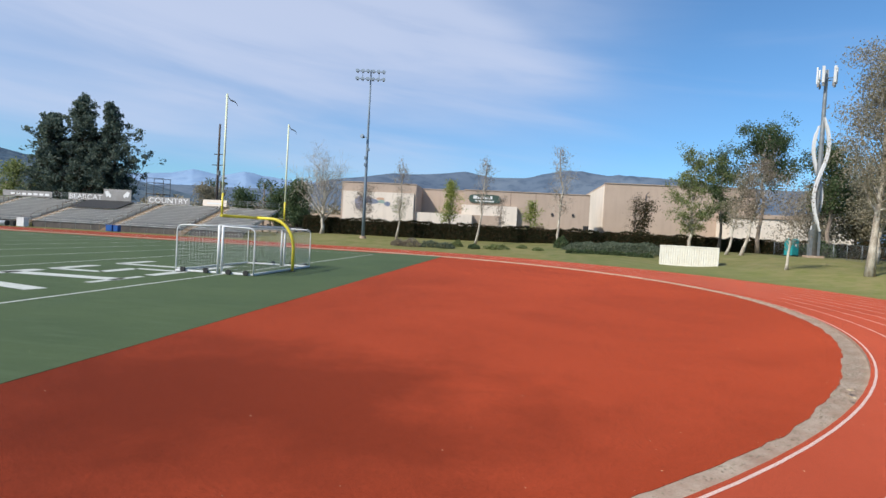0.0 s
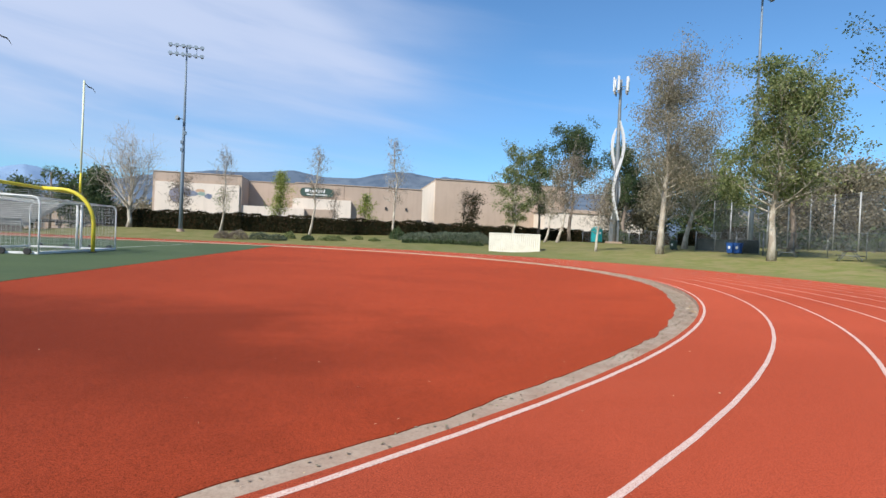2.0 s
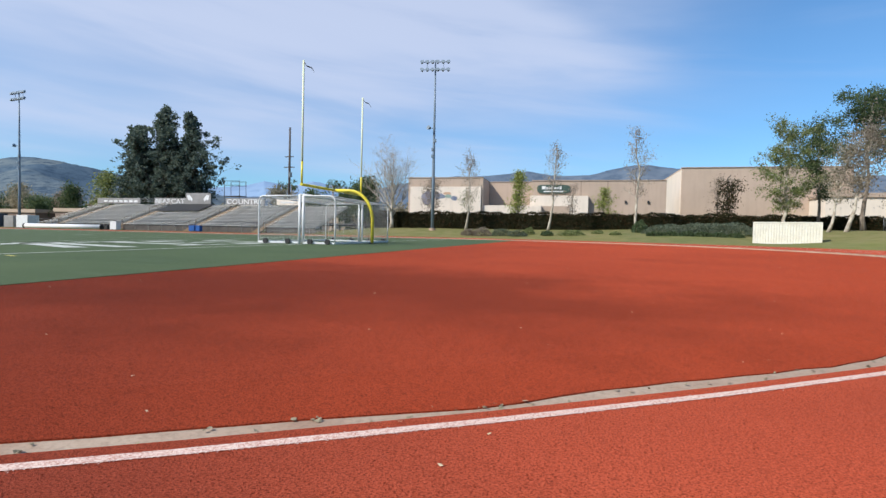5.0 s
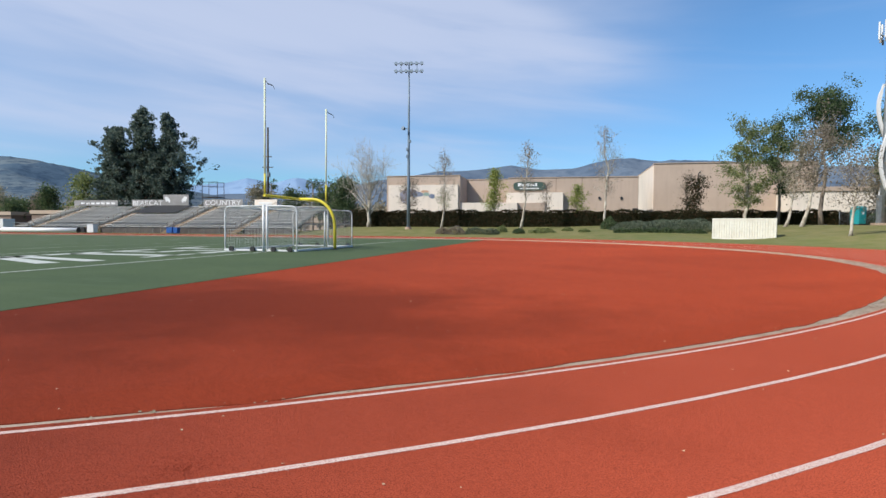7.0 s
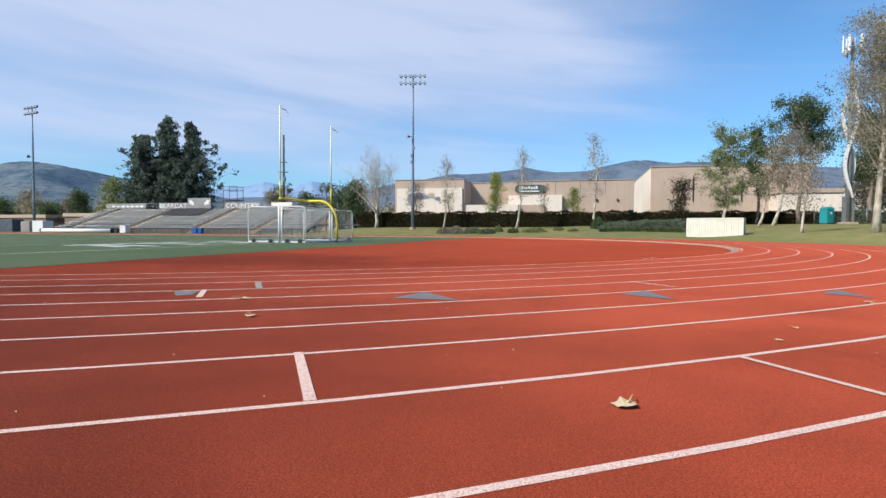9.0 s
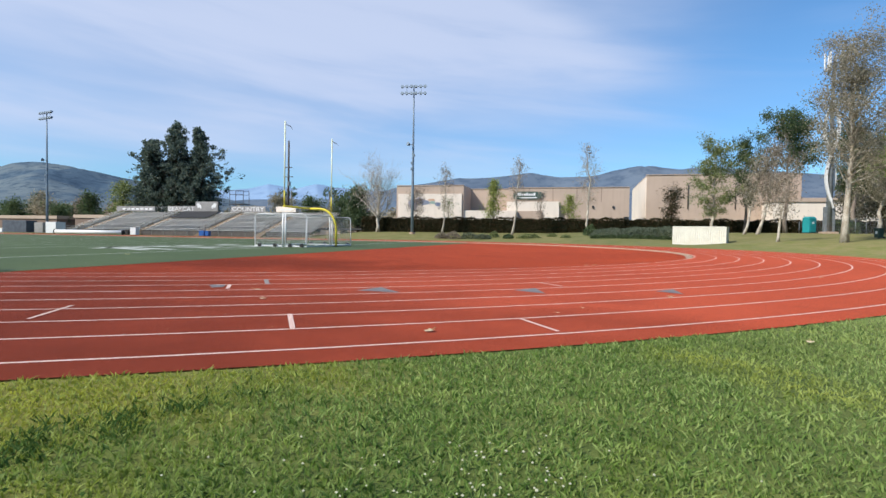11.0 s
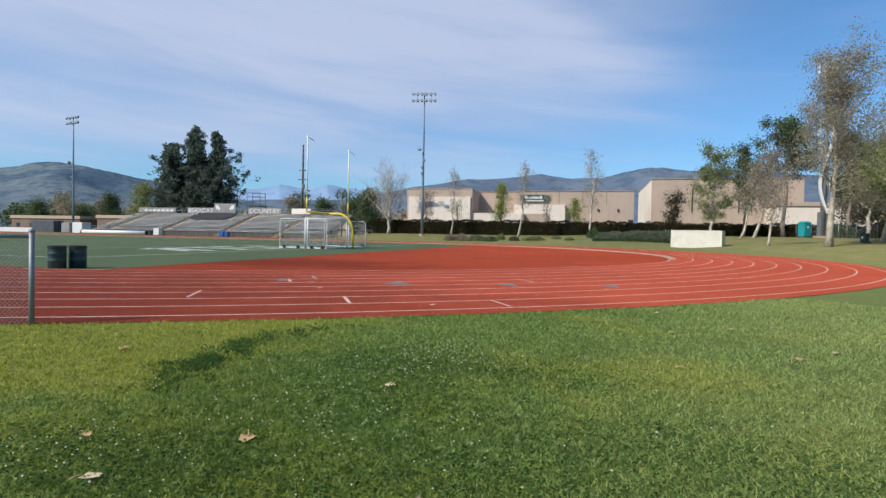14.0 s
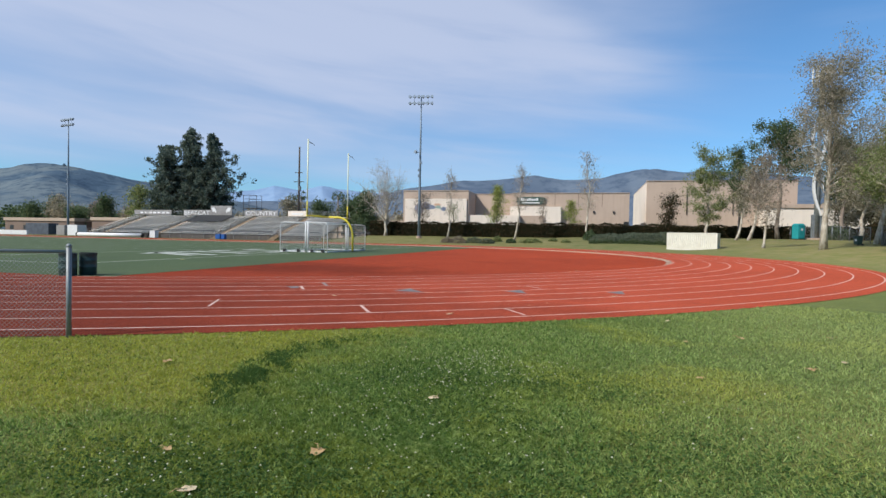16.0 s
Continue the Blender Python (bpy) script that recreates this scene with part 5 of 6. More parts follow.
# ---- the store ----
def store():
    t = root("store_building", -19.0, 88.0, 0, label="large tan stucco store with pale wall panels", category="building")

    def wall(name, x0, y0, z0, x1, y1, z1, mat, label="", parent=t):
        b = bmesh.new()
        box(b, x0, y0, z0, x1, y1, z1)
        return part(name, b, mat, parent, label)
    wall("left_wing", 0, 0, 0, 16.7, 26, 12.55, M_STUCCO)
    wall("pale_panel", 0.5, -0.35, 0, 16.3, -0.003, 10.6, M_STUCCO_PALE, "pale flat wall panel")
    wall("recess_back", 16.703, 8.5, 0, 26.6, 26, 12.35, M_STUCCO)
    wall("low_canopy", 16.703, 0.4, 0, 29.0, 8.497, 6.7, M_STUCCO_PALE, "low pale entrance block")
    wall("main_wall", 26.603, 5.0, 0, 54.2, 26, 12.3, M_STUCCO)
    portal = wall("entrance_portal", 26.4, 3.6, 0, 38.6, 4.997, 9.0, M_STUCCO_PALE, "pale raised entrance portal")
    wall("portal_opening", 25.9, 3.3, 0, 34.8, 3.597, 6.75, M_STUCCO, "tan inner wall of the entrance", portal)
    wall("dark_door", 43.0, 4.9, 0, 44.6, 4.997, 5.2, M_STUCCO_DARK, "dark service door")
    # black box puts the shadow of the end joint into the wall
    wall("joint_shadow", 53.0, 4.2, 0, 54.1, 4.997, 5.6, M_BLACK, "narrow black box standing in for the joint's shadow")
    for x0, x1, z, y in ((0, 16.7, 12.55, -0.05), (26.603, 54.2, 12.3, 4.95), (16.703, 26.6, 12.35, 8.45)):
        wall("parapet_cap", x0, y - 0.1, z + 0.003, x1, y + 0.5, z + 0.14, M_STUCCO, "thin parapet cap")
    for x in (31.5, 37.0, 42.5, 48.0):
        wall("wall_joint", x, 4.98, 9.1, x + 0.12, 5.02, 12.2, M_STUCCO_DARK)
    for x in (46.0, 50.5):
        wall("wall_lamp", x, 4.7, 7.6, x + 0.4, 4.997, 8.1, M_DARKMETAL)
    # faded painted emblem on the pale panel: plain rounded shapes
    wall("panel_base", 0.5, -0.42, 0, 16.3, -0.353, 0.6, M_STUCCO, "tan base strip")
    for k, (cx, cz, rx, rz) in enumerate(((4.4, 8.1, 1.25, 1.45), (5.9, 9.0, 1.2, 0.7), (7.2, 8.5, 1.3, 0.55), (8.9, 9.15, 0.9, 0.3), (9.2, 8.55, 0.75, 0.4), (10.5, 8.1, 0.7, 0.5))):
        b = bmesh.new()
        rim = [b.verts.new((cx + rx * math.cos(a) * (1 + 0.12 * math.sin(3 * a + k)), -0.356, cz + rz * math.sin(a) * (1 + 0.1 * math.cos(4 * a + k)))) for a in [2 * math.pi * q / 22 for q in range(22)]]
        for v in bmesh.ops.extrude_face_region(b, geom=[b.faces.new(rim)])["geom"]:
            if isinstance(v, bmesh.types.BMVert):
                v.co.y -= 0.012 + 0.005 * k
        bmesh.ops.recalc_face_normals(b, faces=b.faces)
        part("emblem_shape", b, M_MURAL[(0, 0, 3, 1, 2, 3)[k]], t, "faded painted emblem shape")
    # sign with plain bars
    b = bmesh.new()
    n = 28
    pts = [(math.cos(a) * (3.5 if abs(math.cos(a)) < 0.97 else 3.5), math.sin(a)) for a in [2 * math.pi * k / n for k in range(n)]]
    f = [b.verts.new((31.3 + math.copysign(abs(px / 3.5) ** 0.45, px) * 3.5, 4.7, 10.5 + math.copysign(abs(pz) ** 0.45, pz) * 0.95)) for px, pz in pts]
    face = b.faces.new(f)
    ex = bmesh.ops.extrude_face_region(b, geom=[face])
    for v in [v for v in ex["geom"] if isinstance(v, bmesh.types.BMVert)]:
        v.co.y += 0.28
    bmesh.ops.recalc_face_normals(b, faces=b.faces)
    sg = part("store_sign", b, M_SIGNGREEN, t, "dark green rounded sign board")
    for x0, x1, z0, z1 in ((28.8, 29.6, 10.45, 11.15), (29.75, 30.1, 10.45, 10.95), (30.25, 30.7, 10.45, 10.95), (30.85, 31.25, 10.45, 11.15), (31.4, 31.9, 10.45, 10.95), (32.05, 32.4, 10.45, 10.95), (32.55, 33.0, 10.45, 11.15), (29.2, 33.4, 9.85, 10.1)):
        wall("sign_bar", x0, 4.64, z0, x1, 4.697, z1, M_WHITE, "white bar", sg)


store()
g = root("warehouse", 40.2, 106.0, 0, label="tall plain tan warehouse with a pale side wall", category="building")
tb = bmesh.new()
box(tb, 0, 0, 0, 34, 40, 16.4)
part("wall", tb, M_STUCCO, g)
tb = bmesh.new()
box(tb, -0.2, 0.5, 0, -0.003, 40, 15.9)
part("side_wall", tb, M_STUCCO_PALE, g, "pale side wall")
tb = bmesh.new()
box(tb, -0.2, -0.2, 16.403, 34.2, 0.5, 16.55)
part("parapet_cap", tb, M_STUCCO, g)
for xx in (9.5, 20.0):
    tb = bmesh.new()
    tube(tb, [(xx, -0.25, 8.0), (xx, -0.25, 14.0), (xx + 0.5, -0.8, 14.6)], 0.09, 6)
    part("downpipe", tb, M_DARKMETAL, g)
# asphalt lot behind the hedge
tb = bmesh.new()
box(tb, -60, 65.5, 1.6, 120, 87.9, 1.97)
tagged(part("parking_lot", tb, plain("asphalt", (0.05, 0.05, 0.052), (0.065, 0.064, 0.062), 0.5, 0.9)), "grey asphalt lot behind the hedge", "road", kind="structure")


# ---- storage container ----
def container():
    ang = math.degrees(math.atan2(36.99 - 39.23, 42.71 - 36.64))
    t = root("storage_container", 36.64, 39.23, 0.08, ang, label="cream corrugated steel storage container on the grass", category="container")
    L, D, H = 6.4, 2.4, 2.42
    b = bmesh.new()
    n = 24

    def corr(y, flip):
        xs = []
        for i in range(n):
            u = 0.14 + (L - 0.28) * i / n
            p = (L - 0.28) / n
            xs += [(u, 0), (u + p * 0.32, 0), (u + p * 0.5, 0.045), (u + p * 0.82, 0.045)]
        xs.append((L - 0.14, 0))
        lo = [b.verts.new((x, y + o * flip, 0.14)) for x, o in xs]
        hi = [b.verts.new((x, y + o * flip, H - 0.1)) for x, o in xs]
        for i in range(len(xs) - 1):
            f = (lo[i], lo[i + 1], hi[i + 1], hi[i])
            b.faces.new(f if flip > 0 else f[::-1])
    corr(0.02, 1)
    corr(D - 0.02, -1)
    part("side_panel", b, M_CREAM, t)
    for x in (0, L - 0.15):
        for y in (0, D - 0.15):
            b = bmesh.new()
            box(b, x, y, 0, x + 0.15, y + 0.15, H, 0.015)
            part("corner_post", b, M_CREAM, t)
    for y in (0, D - 0.1):
        for z in (0.03, H - 0.12):
            b = bmesh.new()
            box(b, 0.152, y, z, L - 0.152, y + 0.1, z + 0.12, 0.01)
            part("frame_rail", b, M_CREAM, t)
    b = bmesh.new()
    box(b, 0.02, 0.02, H - 0.02, L - 0.02, D - 0.02, H + 0.03, 0.01)
    part("roof", b, M_CREAM, t)
    for x in (0.03, L - 0.08):
        b = bmesh.new()
        box(b, x, 0.152, 0.03, x + 0.05, D - 0.152, H - 0.03)
        part("end_wall", b, M_CREAM, t)


container()


# ---- wavy mobile tower ----
def tower():
    zb = gz(57.5, 46.6)
    t = root("antenna_tower", 57.5, 46.6, zb, label="antenna mast wrapped in wavy white sculptural ribbons", category="tower")
    b = bmesh.new()
    tube(b, [(0, 0, 0), (0, 0, 9), (0, 0, 22.4), (0, 0, 24.0)], [0.42, 0.32, 0.2, 0.14], 14)
    part("mast", b, M_GALV, t)
    b = bmesh.new()
    box(b, -0.9, -0.9, -0.2, 0.9, 0.9, 0.25, 0.04)
    part("footing", b, M_CONC, t)
    for s in (-1, 1):
        b = bmesh.new()
        prev = None
        for k in range(41):
            z = 3.4 + (17.9 - 3.4 - (0.9 if s < 0 else 0)) * k / 40
            x = s * 0.68 * math.sin(0.476 * (z - 11.0))
            w = 0.165 if 2 < k < 38 else 0.08
            cur = [b.verts.new((x + dx, dy, z)) for dx, dy in ((-w, -0.45 * s - 0.16), (w, -0.45 * s - 0.16), (w, -0.45 * s + 0.16), (-w, -0.45 * s + 0.16))]
            if prev:
                for i in range(4):
                    b.faces.new((prev[i], prev[(i + 1) % 4], cur[(i + 1) % 4], cur[i])).smooth = False
            else:
                b.faces.new(cur[::-1])
            prev = cur
        b.faces.new(prev)
        part("wavy_ribbon", b, M_WHITE, t, "white wavy cladding ribbon")
    b = bmesh.new()
    for s in (-1, 1):
        box(b, s * 0.45 - 0.2, -0.25, 0.25, s * 0.45 + 0.2, 0.25, 3.6, 0.02)
    part("ribbon_foot", b, M_GALV, t)
    for k in range(3):
        a = k * 2.094 + 0.4
        c, s = math.cos(a), math.sin(a)
        b = bmesh.new()
        tube(b, [(0, 0, 22.6), (c * 0.75, s * 0.75, 22.8)], 0.06, 6)
        tube(b, [(c * 0.75 - s * 0.75, s * 0.75 + c * 0.75, 22.8), (c * 0.75 + s * 0.75, s * 0.75 - c * 0.75, 22.8)], 0.05, 6)
        arm = part("antenna_arm", b, M_GALV, t)
        for off in (-0.65, 0.65):
            b = bmesh.new()
            box(b, -0.15, -0.09, -0.8, 0.15, 0.09, 1.3, 0.03, pose(c * 0.86 - s * off, s * 0.86 + c * off, 23.0, 0, 0, math.degrees(a) + 90))
            part("panel_antenna", b, M_WHITE, arm, "white panel antenna")
            b = bmesh.new()
            box(b, -0.12, -0.1, -0.3, 0.12, 0.1, 0.3, 0.02, pose(c * 0.75 - s * off * 0.9, s * 0.75 + c * off * 0.9, 22.1, 0, 0, math.degrees(a) + 90))
            part("radio_unit", b, M_SIGNGREY, arm)


tower()
g = root("utility_pole", -44.3, 81.0, 0, label="dark wooden utility pole with crossarms behind the bleachers", category="pole")
tb = bmesh.new()
tube(tb, [(0, 0, 0), (0.05, 0, 12), (0.1, 0, 23.0)], [0.3, 0.26, 0.2], 10)
part("pole", tb, M_WOOD, g)
for zz, w in ((14.2, 1.3), (16.5, 1.0)):
    tb = bmesh.new()
    box(tb, -w, -0.08, zz, w, 0.08, zz + 0.18, 0.01)
    part("crossarm", tb, M_WOOD, g)
tb = bmesh.new()
bmesh.ops.create_cone(tb, cap_ends=True, segments=12, radius1=0.35, radius2=0.35, depth=1.0, matrix=Matrix.Translation((0.45, -0.3, 12.6)))
part("transformer", tb, M_GALV, g)


# ---- portable toilet, bins, picnic table ----
g = root("portable_toilet", 56.2, 49.5, gz(56.2, 49.5), 25, label="teal plastic portable toilet with a white sign", category="toilet")
tb = bmesh.new()
box(tb, -0.6, -0.6, 0.12, 0.6, 0.6, 2.1, 0.05)
body = part("cabin", tb, M_TEAL, g)
tb = bmesh.new()
box(tb, -0.44, -0.64, 0.2, 0.44, -0.603, 1.98, 0.02)
dr = part("door", tb, M_TEAL, g)
tb = bmesh.new()
box(tb, -0.15, -0.66, 1.35, 0.15, -0.643, 1.65, 0.005)
part("door_sign", tb, M_WHITE, dr, "white square sign")
tb = bmesh.new()
bmesh.ops.create_cone(tb, cap_ends=True, segments=4, radius1=0.92, radius2=0.55, depth=0.28, matrix=pose(0, 0, 2.24, 0, 0, 45))
part("roof", tb, M_TEAL, g)
tb = bmesh.new()
box(tb, -0.62, -0.62, 0, 0.62, 0.62, 0.118, 0.02)
part("skid_base", tb, M_BLACK, g)


def recycling_bin(x, y, mat, label):
    t = root("wheelie_bin", x, y, gz(x, y), -60, label=label, category="bin", group="bins by the fence")
    b = bmesh.new()
    vs = box(b, -0.3, -0.35, 0.1, 0.3, 0.35, 1.0, 0.03)
    for v in vs:
        k = 0.8 + 0.2 * v.co.z
        v.co.x *= k
        v.co.y *= k
    part("body", b, mat, t)
    b = bmesh.new()
    box(b, -0.33, -0.4, 1.0, 0.33, 0.4, 1.09, 0.03)
    part("lid", b, mat, t)
    b = bmesh.new()
    box(b, -0.1, -0.36, 0.5, 0.1, -0.33, 0.75)
    part("sticker", b, M_WHITE, t, "white square sticker")
    for s in (-1, 1):
        b = bmesh.new()
        bmesh.ops.create_cone(b, cap_ends=True, segments=12, radius1=0.12, radius2=0.12, depth=0.06, matrix=pose(s * 0.28, 0.32, 0.12, 0, 90))
        part("wheel", b, M_BLACK, t)


recycling_bin(55.6, 19.2, M_BLUE, "blue wheeled recycling bin by the fence")
recycling_bin(55.7, 18.3, M_BLUE, "blue wheeled recycling bin beside its twin")
recycling_bin(54.9, 27.6, M_BINGREEN, "dark green wheeled bin under the trees")


def picnic_table(x, y, turn):
    t = root("picnic_table", x, y, gz(x, y), turn, label="dark picnic table with benches in tree shade", category="table")
    for i in range(5):
        b = bmesh.new()
        box(b, -0.9, -0.36 + i * 0.15, 0.72, 0.9, -0.23 + i * 0.15, 0.76, 0.006)
        part("top_plank", b, M_WOOD, t)
    for s in (-1, 1):
        b = bmesh.new()
        box(b, -0.9, s * 0.7 - 0.13, 0.42, 0.9, s * 0.7 + 0.13, 0.46, 0.006)
        part("bench_seat", b, M_WOOD, t)
        b = bmesh.new()
        tube(b, [(s * 0.65, -0.7, 0), (s * 0.65, -0.25, 0.72), (s * 0.65, 0.25, 0.72), (s * 0.65, 0.7, 0)], 0.035, 6)
        tube(b, [(s * 0.65, -0.75, 0.4), (s * 0.65, 0.75, 0.4)], 0.03, 6)
        part("leg_frame", b, M_GALV, t)


picnic_table(55.4, 12.0, 40)
picnic_table(55.2, 6.0, 50)


def drum(x, y, turn, label):
    t = root("trash_drum", x, y, -0.046, turn, label=label, category="trash can", group="trash drums")
    t.scale = (0.86, 0.86, 0.9)
    b = bmesh.new()
    prof = [(0.0, 0.26), (0.02, 0.285), (0.27, 0.285), (0.29, 0.30), (0.31, 0.285), (0.50, 0.285), (0.52, 0.30), (0.54, 0.285), (0.74, 0.285), (0.76, 0.30), (0.78, 0.285)]
    n = 24
    rings = [[b.verts.new((r * math.cos(2 * math.pi * k / n), r * math.sin(2 * math.pi * k / n), z)) for k in range(n)] for z, r in prof]
    rings.append([b.verts.new((0.262 * math.cos(2 * math.pi * k / n), 0.262 * math.sin(2 * math.pi * k / n), 0.76)) for k in range(n)])
    rings.append([b.verts.new((0.262 * math.cos(2 * math.pi * k / n), 0.262 * math.sin(2 * math.pi * k / n), 0.1)) for k in range(n)])
    for p, q in zip(rings, rings[1:]):
        for k in range(n):
            b.faces.new((p[k], p[(k + 1) % n], q[(k + 1) % n], q[k])).smooth = True
    b.faces.new(rings[-1])
    part("barrel", b, M_BINGREEN, t)
    b = bmesh.new()
    for k in range(26):
        a = 6.28 * k / 26
        v = [Vector((0.29 * math.cos(a + o), 0.29 * math.sin(a + o), z)) for o, z in ((0, 0.782), (0.2, 0.782), (0.17, 0.72 - 0.03 * (k % 3)), (0.05, 0.73 - 0.03 * (k % 2)))]
        b.faces.new([b.verts.new(p * 1.02) for p in v])
    part("liner", b, M_BLACK, t, "black bin liner over the rim")


drum(10.505, -28.665, 0, "dark green steel trash drum at the turf's edge")
drum(10.345, -29.235, 50, "dark green steel trash drum beside its twin")


# ---- fences ----
def chain_fence(name, pts, h, step, label, mesh_pitch, wire, screen=None, zf=gz, first_post=0.05, post_r=0.032, steel=None):
    """Posts, rails and wire fabric along a line of plan points."""
    pts = [Vector(p) for p in pts]
    t = root(name, pts[0].x, pts[0].y, zf(*pts[0]), label=label, category="fence")
    o = Vector((pts[0].x, pts[0].y, zf(*pts[0])))
    fabric = bmesh.new()
    for a, b_ in zip(pts, pts[1:]):
        n = max(round((b_ - a).length / step), 1)
        for i in range(n):
            p, q = a.lerp(b_, i / n), a.lerp(b_, (i + 1) / n)
            P0 = Vector((p.x, p.y, zf(*p))) - o
            Q0 = Vector((q.x, q.y, zf(*q))) - o
            up = Vector((0, 0, 1))
            bm = bmesh.new()
            r = first_post if i == 0 else post_r
            tube(bm, [P0 - up * 0.1, P0 + up * (h + 0.02)], r, 10)
            bmesh.ops.create_uvsphere(bm, u_segments=10, v_segments=6, radius=r * 1.15, matrix=Matrix.Translation(P0 + up * (h + 0.02)))
            part("post", bm, steel or M_GALV, t)
            bm = bmesh.new()
            tube(bm, [P0 + up * (h - 0.05), Q0 + up * (h - 0.05)], 0.022, 8)
            part("top_rail", bm, M_GALV, t)
            L = (Q0 - P0).length
            m = int(L / mesh_pitch)
            rows = int((h - 0.1) / mesh_pitch)
            d = (Q0 - P0) / L
            side = Vector((-d.y, d.x, 0)) * wire
            for k in range(-rows, m):
                for s in (1, -1):
                    # diagonal wire, cut to the panel
                    u0, v0 = (k, 0) if s > 0 else (k + rows, 0)
                    lo, hi = 0, rows
                    if s > 0:
                        lo, hi = max(lo, -k), min(hi, m - k)
                    else:
                        lo, hi = max(lo, k + rows - m), min(hi, k + rows)
                    if hi <= lo:
                        continue
                    A = P0 + d * (u0 + s * lo) * mesh_pitch + up * (0.03 + lo * mesh_pitch)
                    B = P0 + d * (u0 + s * hi) * mesh_pitch + up * (0.03 + hi * mesh_pitch)
                    e = (d * s + up).normalized()
                    w2 = e.cross(side.normalized()) * wire
                    fabric.faces.new([fabric.verts.new(v) for v in (A - w2, B - w2, B + w2, A + w2)])
            if screen:
                bm = bmesh.new()
                sd = side.normalized() * 0.05
                box(bm, 0, -0.006, 0.1, L, 0.006, screen, 0, Matrix.Translation(P0 + sd) @ pose(0, 0, 0, 0, 0, math.degrees(math.atan2(d.y, d.x))))
                part("windscreen", bm, M_SCREEN, t, "dark mesh windscreen")
    part("chain_link", fabric, M_WIRE, t, "grey chain-link fabric")
    e = pts[-1]
    bm = bmesh.new()
    E0 = Vector((e.x, e.y, zf(*e))) - o
    tube(bm, [E0 - Vector((0, 0, 0.1)), E0 + Vector((0, 0, h + 0.02))], 0.04, 10)
    part("post", bm, M_GALV, t)


chain_fence("near_fence", [(19.44, -37.08), (16.7, -38.45), (13.9, -39.4), (10.8, -40.2), (6, -40.9), (-12, -41.4)], 1.2, 3.0, "low chain-link fence with galvanised posts at the track's edge", 0.055, 0.0022, first_post=0.032)
chain_fence("court_fence", [(57.8, 58), (58.5, 44), (57.5, 31)], 1.9, 3.0, "low grey chain-link fence under the trees", 0.16, 0.006, None)
chain_fence("court_fence", [(56.2, 25.5), (56.8, 16.9)], 2.1, 3.0, "chain-link court fence with a dark windscreen", 0.16, 0.006, 1.35)
chain_fence("court_fence", [(56.8, 16.4), (58.2, 4), (56.0, -14)], 2.1, 3.0, "plain chain-link court fence beside the grass", 0.16, 0.006, None)
chain_fence("backstop_fence", [(66, 36), (70, 22), (71, 8), (68, -6)], 6.0, 2.6, "tall chain-link backstop fence of the ball court", 0.18, 0.010, None, post_r=0.075, steel=M_PALEPOLE)
# paved strip by the courts
tb = bmesh.new()
box(tb, 71.5, -20, 0.6, 104, 48, 1.98)
tagged(part("court_paving", tb, M_CONC), "pale paved court behind the chain-link fence", "paving", kind="structure")


# ---- hills ----
def ridge(name, prof, dist, depth, mat, label, seed, rough, base_el=0.0):
    """A hill range seen over a sweep of bearings: (bearing east of north, crest height in degrees)."""
    n = 260
    a0, a1 = prof[0][0], prof[-1][0]
    xs = [p[0] for p in prof]
    hs = [p[1] for p in prof]
    vs, fs = [], []
    rows = 26
    for j in range(rows + 1):
        s = j / rows
        for i in range(n + 1):
            a = a0 + (a1 - a0) * i / n
            crest = math.tan(radians(float(np.interp(a, xs, hs)))) * dist
            d = dist - depth * (1 - s)
            k = s ** 1.25
            x, y = math.sin(radians(a)) * d, math.cos(radians(a)) * d
            gully = noise.fractal((x / rough, y / rough, seed), 1.0, 2.1, 6)
            z = crest * k * (1 + 0.5 * gully * (1 - s) ** 0.5) + crest * 0.03 * gully * s
            vs.append((x + 22, y - 36, z - 2 if j else -5))
    for j in range(rows):
        for i in range(n):
            a = j * (n + 1) + i
            fs.append((a, a + 1, a + n + 2, a + n + 1))
    ob = mesh_of(name, vs, fs, mat, smooth=True)
    return tagged(ob, label, "hills", kind="structure")


def m_hill(name, a, b, c, scale):
    n = Nodes(name)
    v = n.noise(scale, 6, 0.62)
    f = n.noise(scale * 7, 5, 0.7)
    col = n.mix(n.rng(v, 0.42, 0.58), a, b)
    col = n.mix(n.rng(f, 0.48, 0.62, 0, 0.8), col, c)
    n.bump(f, 0.5, 6)
    return n.done(col, 1.0, 0, 0.0)


# distance haze is put into these base colours, paler and bluer farther off
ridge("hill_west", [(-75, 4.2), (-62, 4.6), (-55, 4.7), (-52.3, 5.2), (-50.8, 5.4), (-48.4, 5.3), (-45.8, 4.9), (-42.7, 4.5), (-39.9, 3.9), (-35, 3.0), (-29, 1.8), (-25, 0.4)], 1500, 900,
      m_hill("hill_hazed", (0.075, 0.115, 0.158), (0.135, 0.17, 0.19), (0.045, 0.074, 0.112), 0.007), "green scrubby hill beyond the field", 1, 260)
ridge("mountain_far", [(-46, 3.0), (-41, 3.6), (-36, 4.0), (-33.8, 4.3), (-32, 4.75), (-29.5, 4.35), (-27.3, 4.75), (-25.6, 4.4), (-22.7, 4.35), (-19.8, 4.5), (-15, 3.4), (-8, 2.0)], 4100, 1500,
      m_hill("mountain_far_hazed", (0.20, 0.30, 0.45), (0.225, 0.325, 0.465), (0.18, 0.275, 0.42), 0.0016), "mountain range on the horizon, painted in pale blue haze", 2, 700)
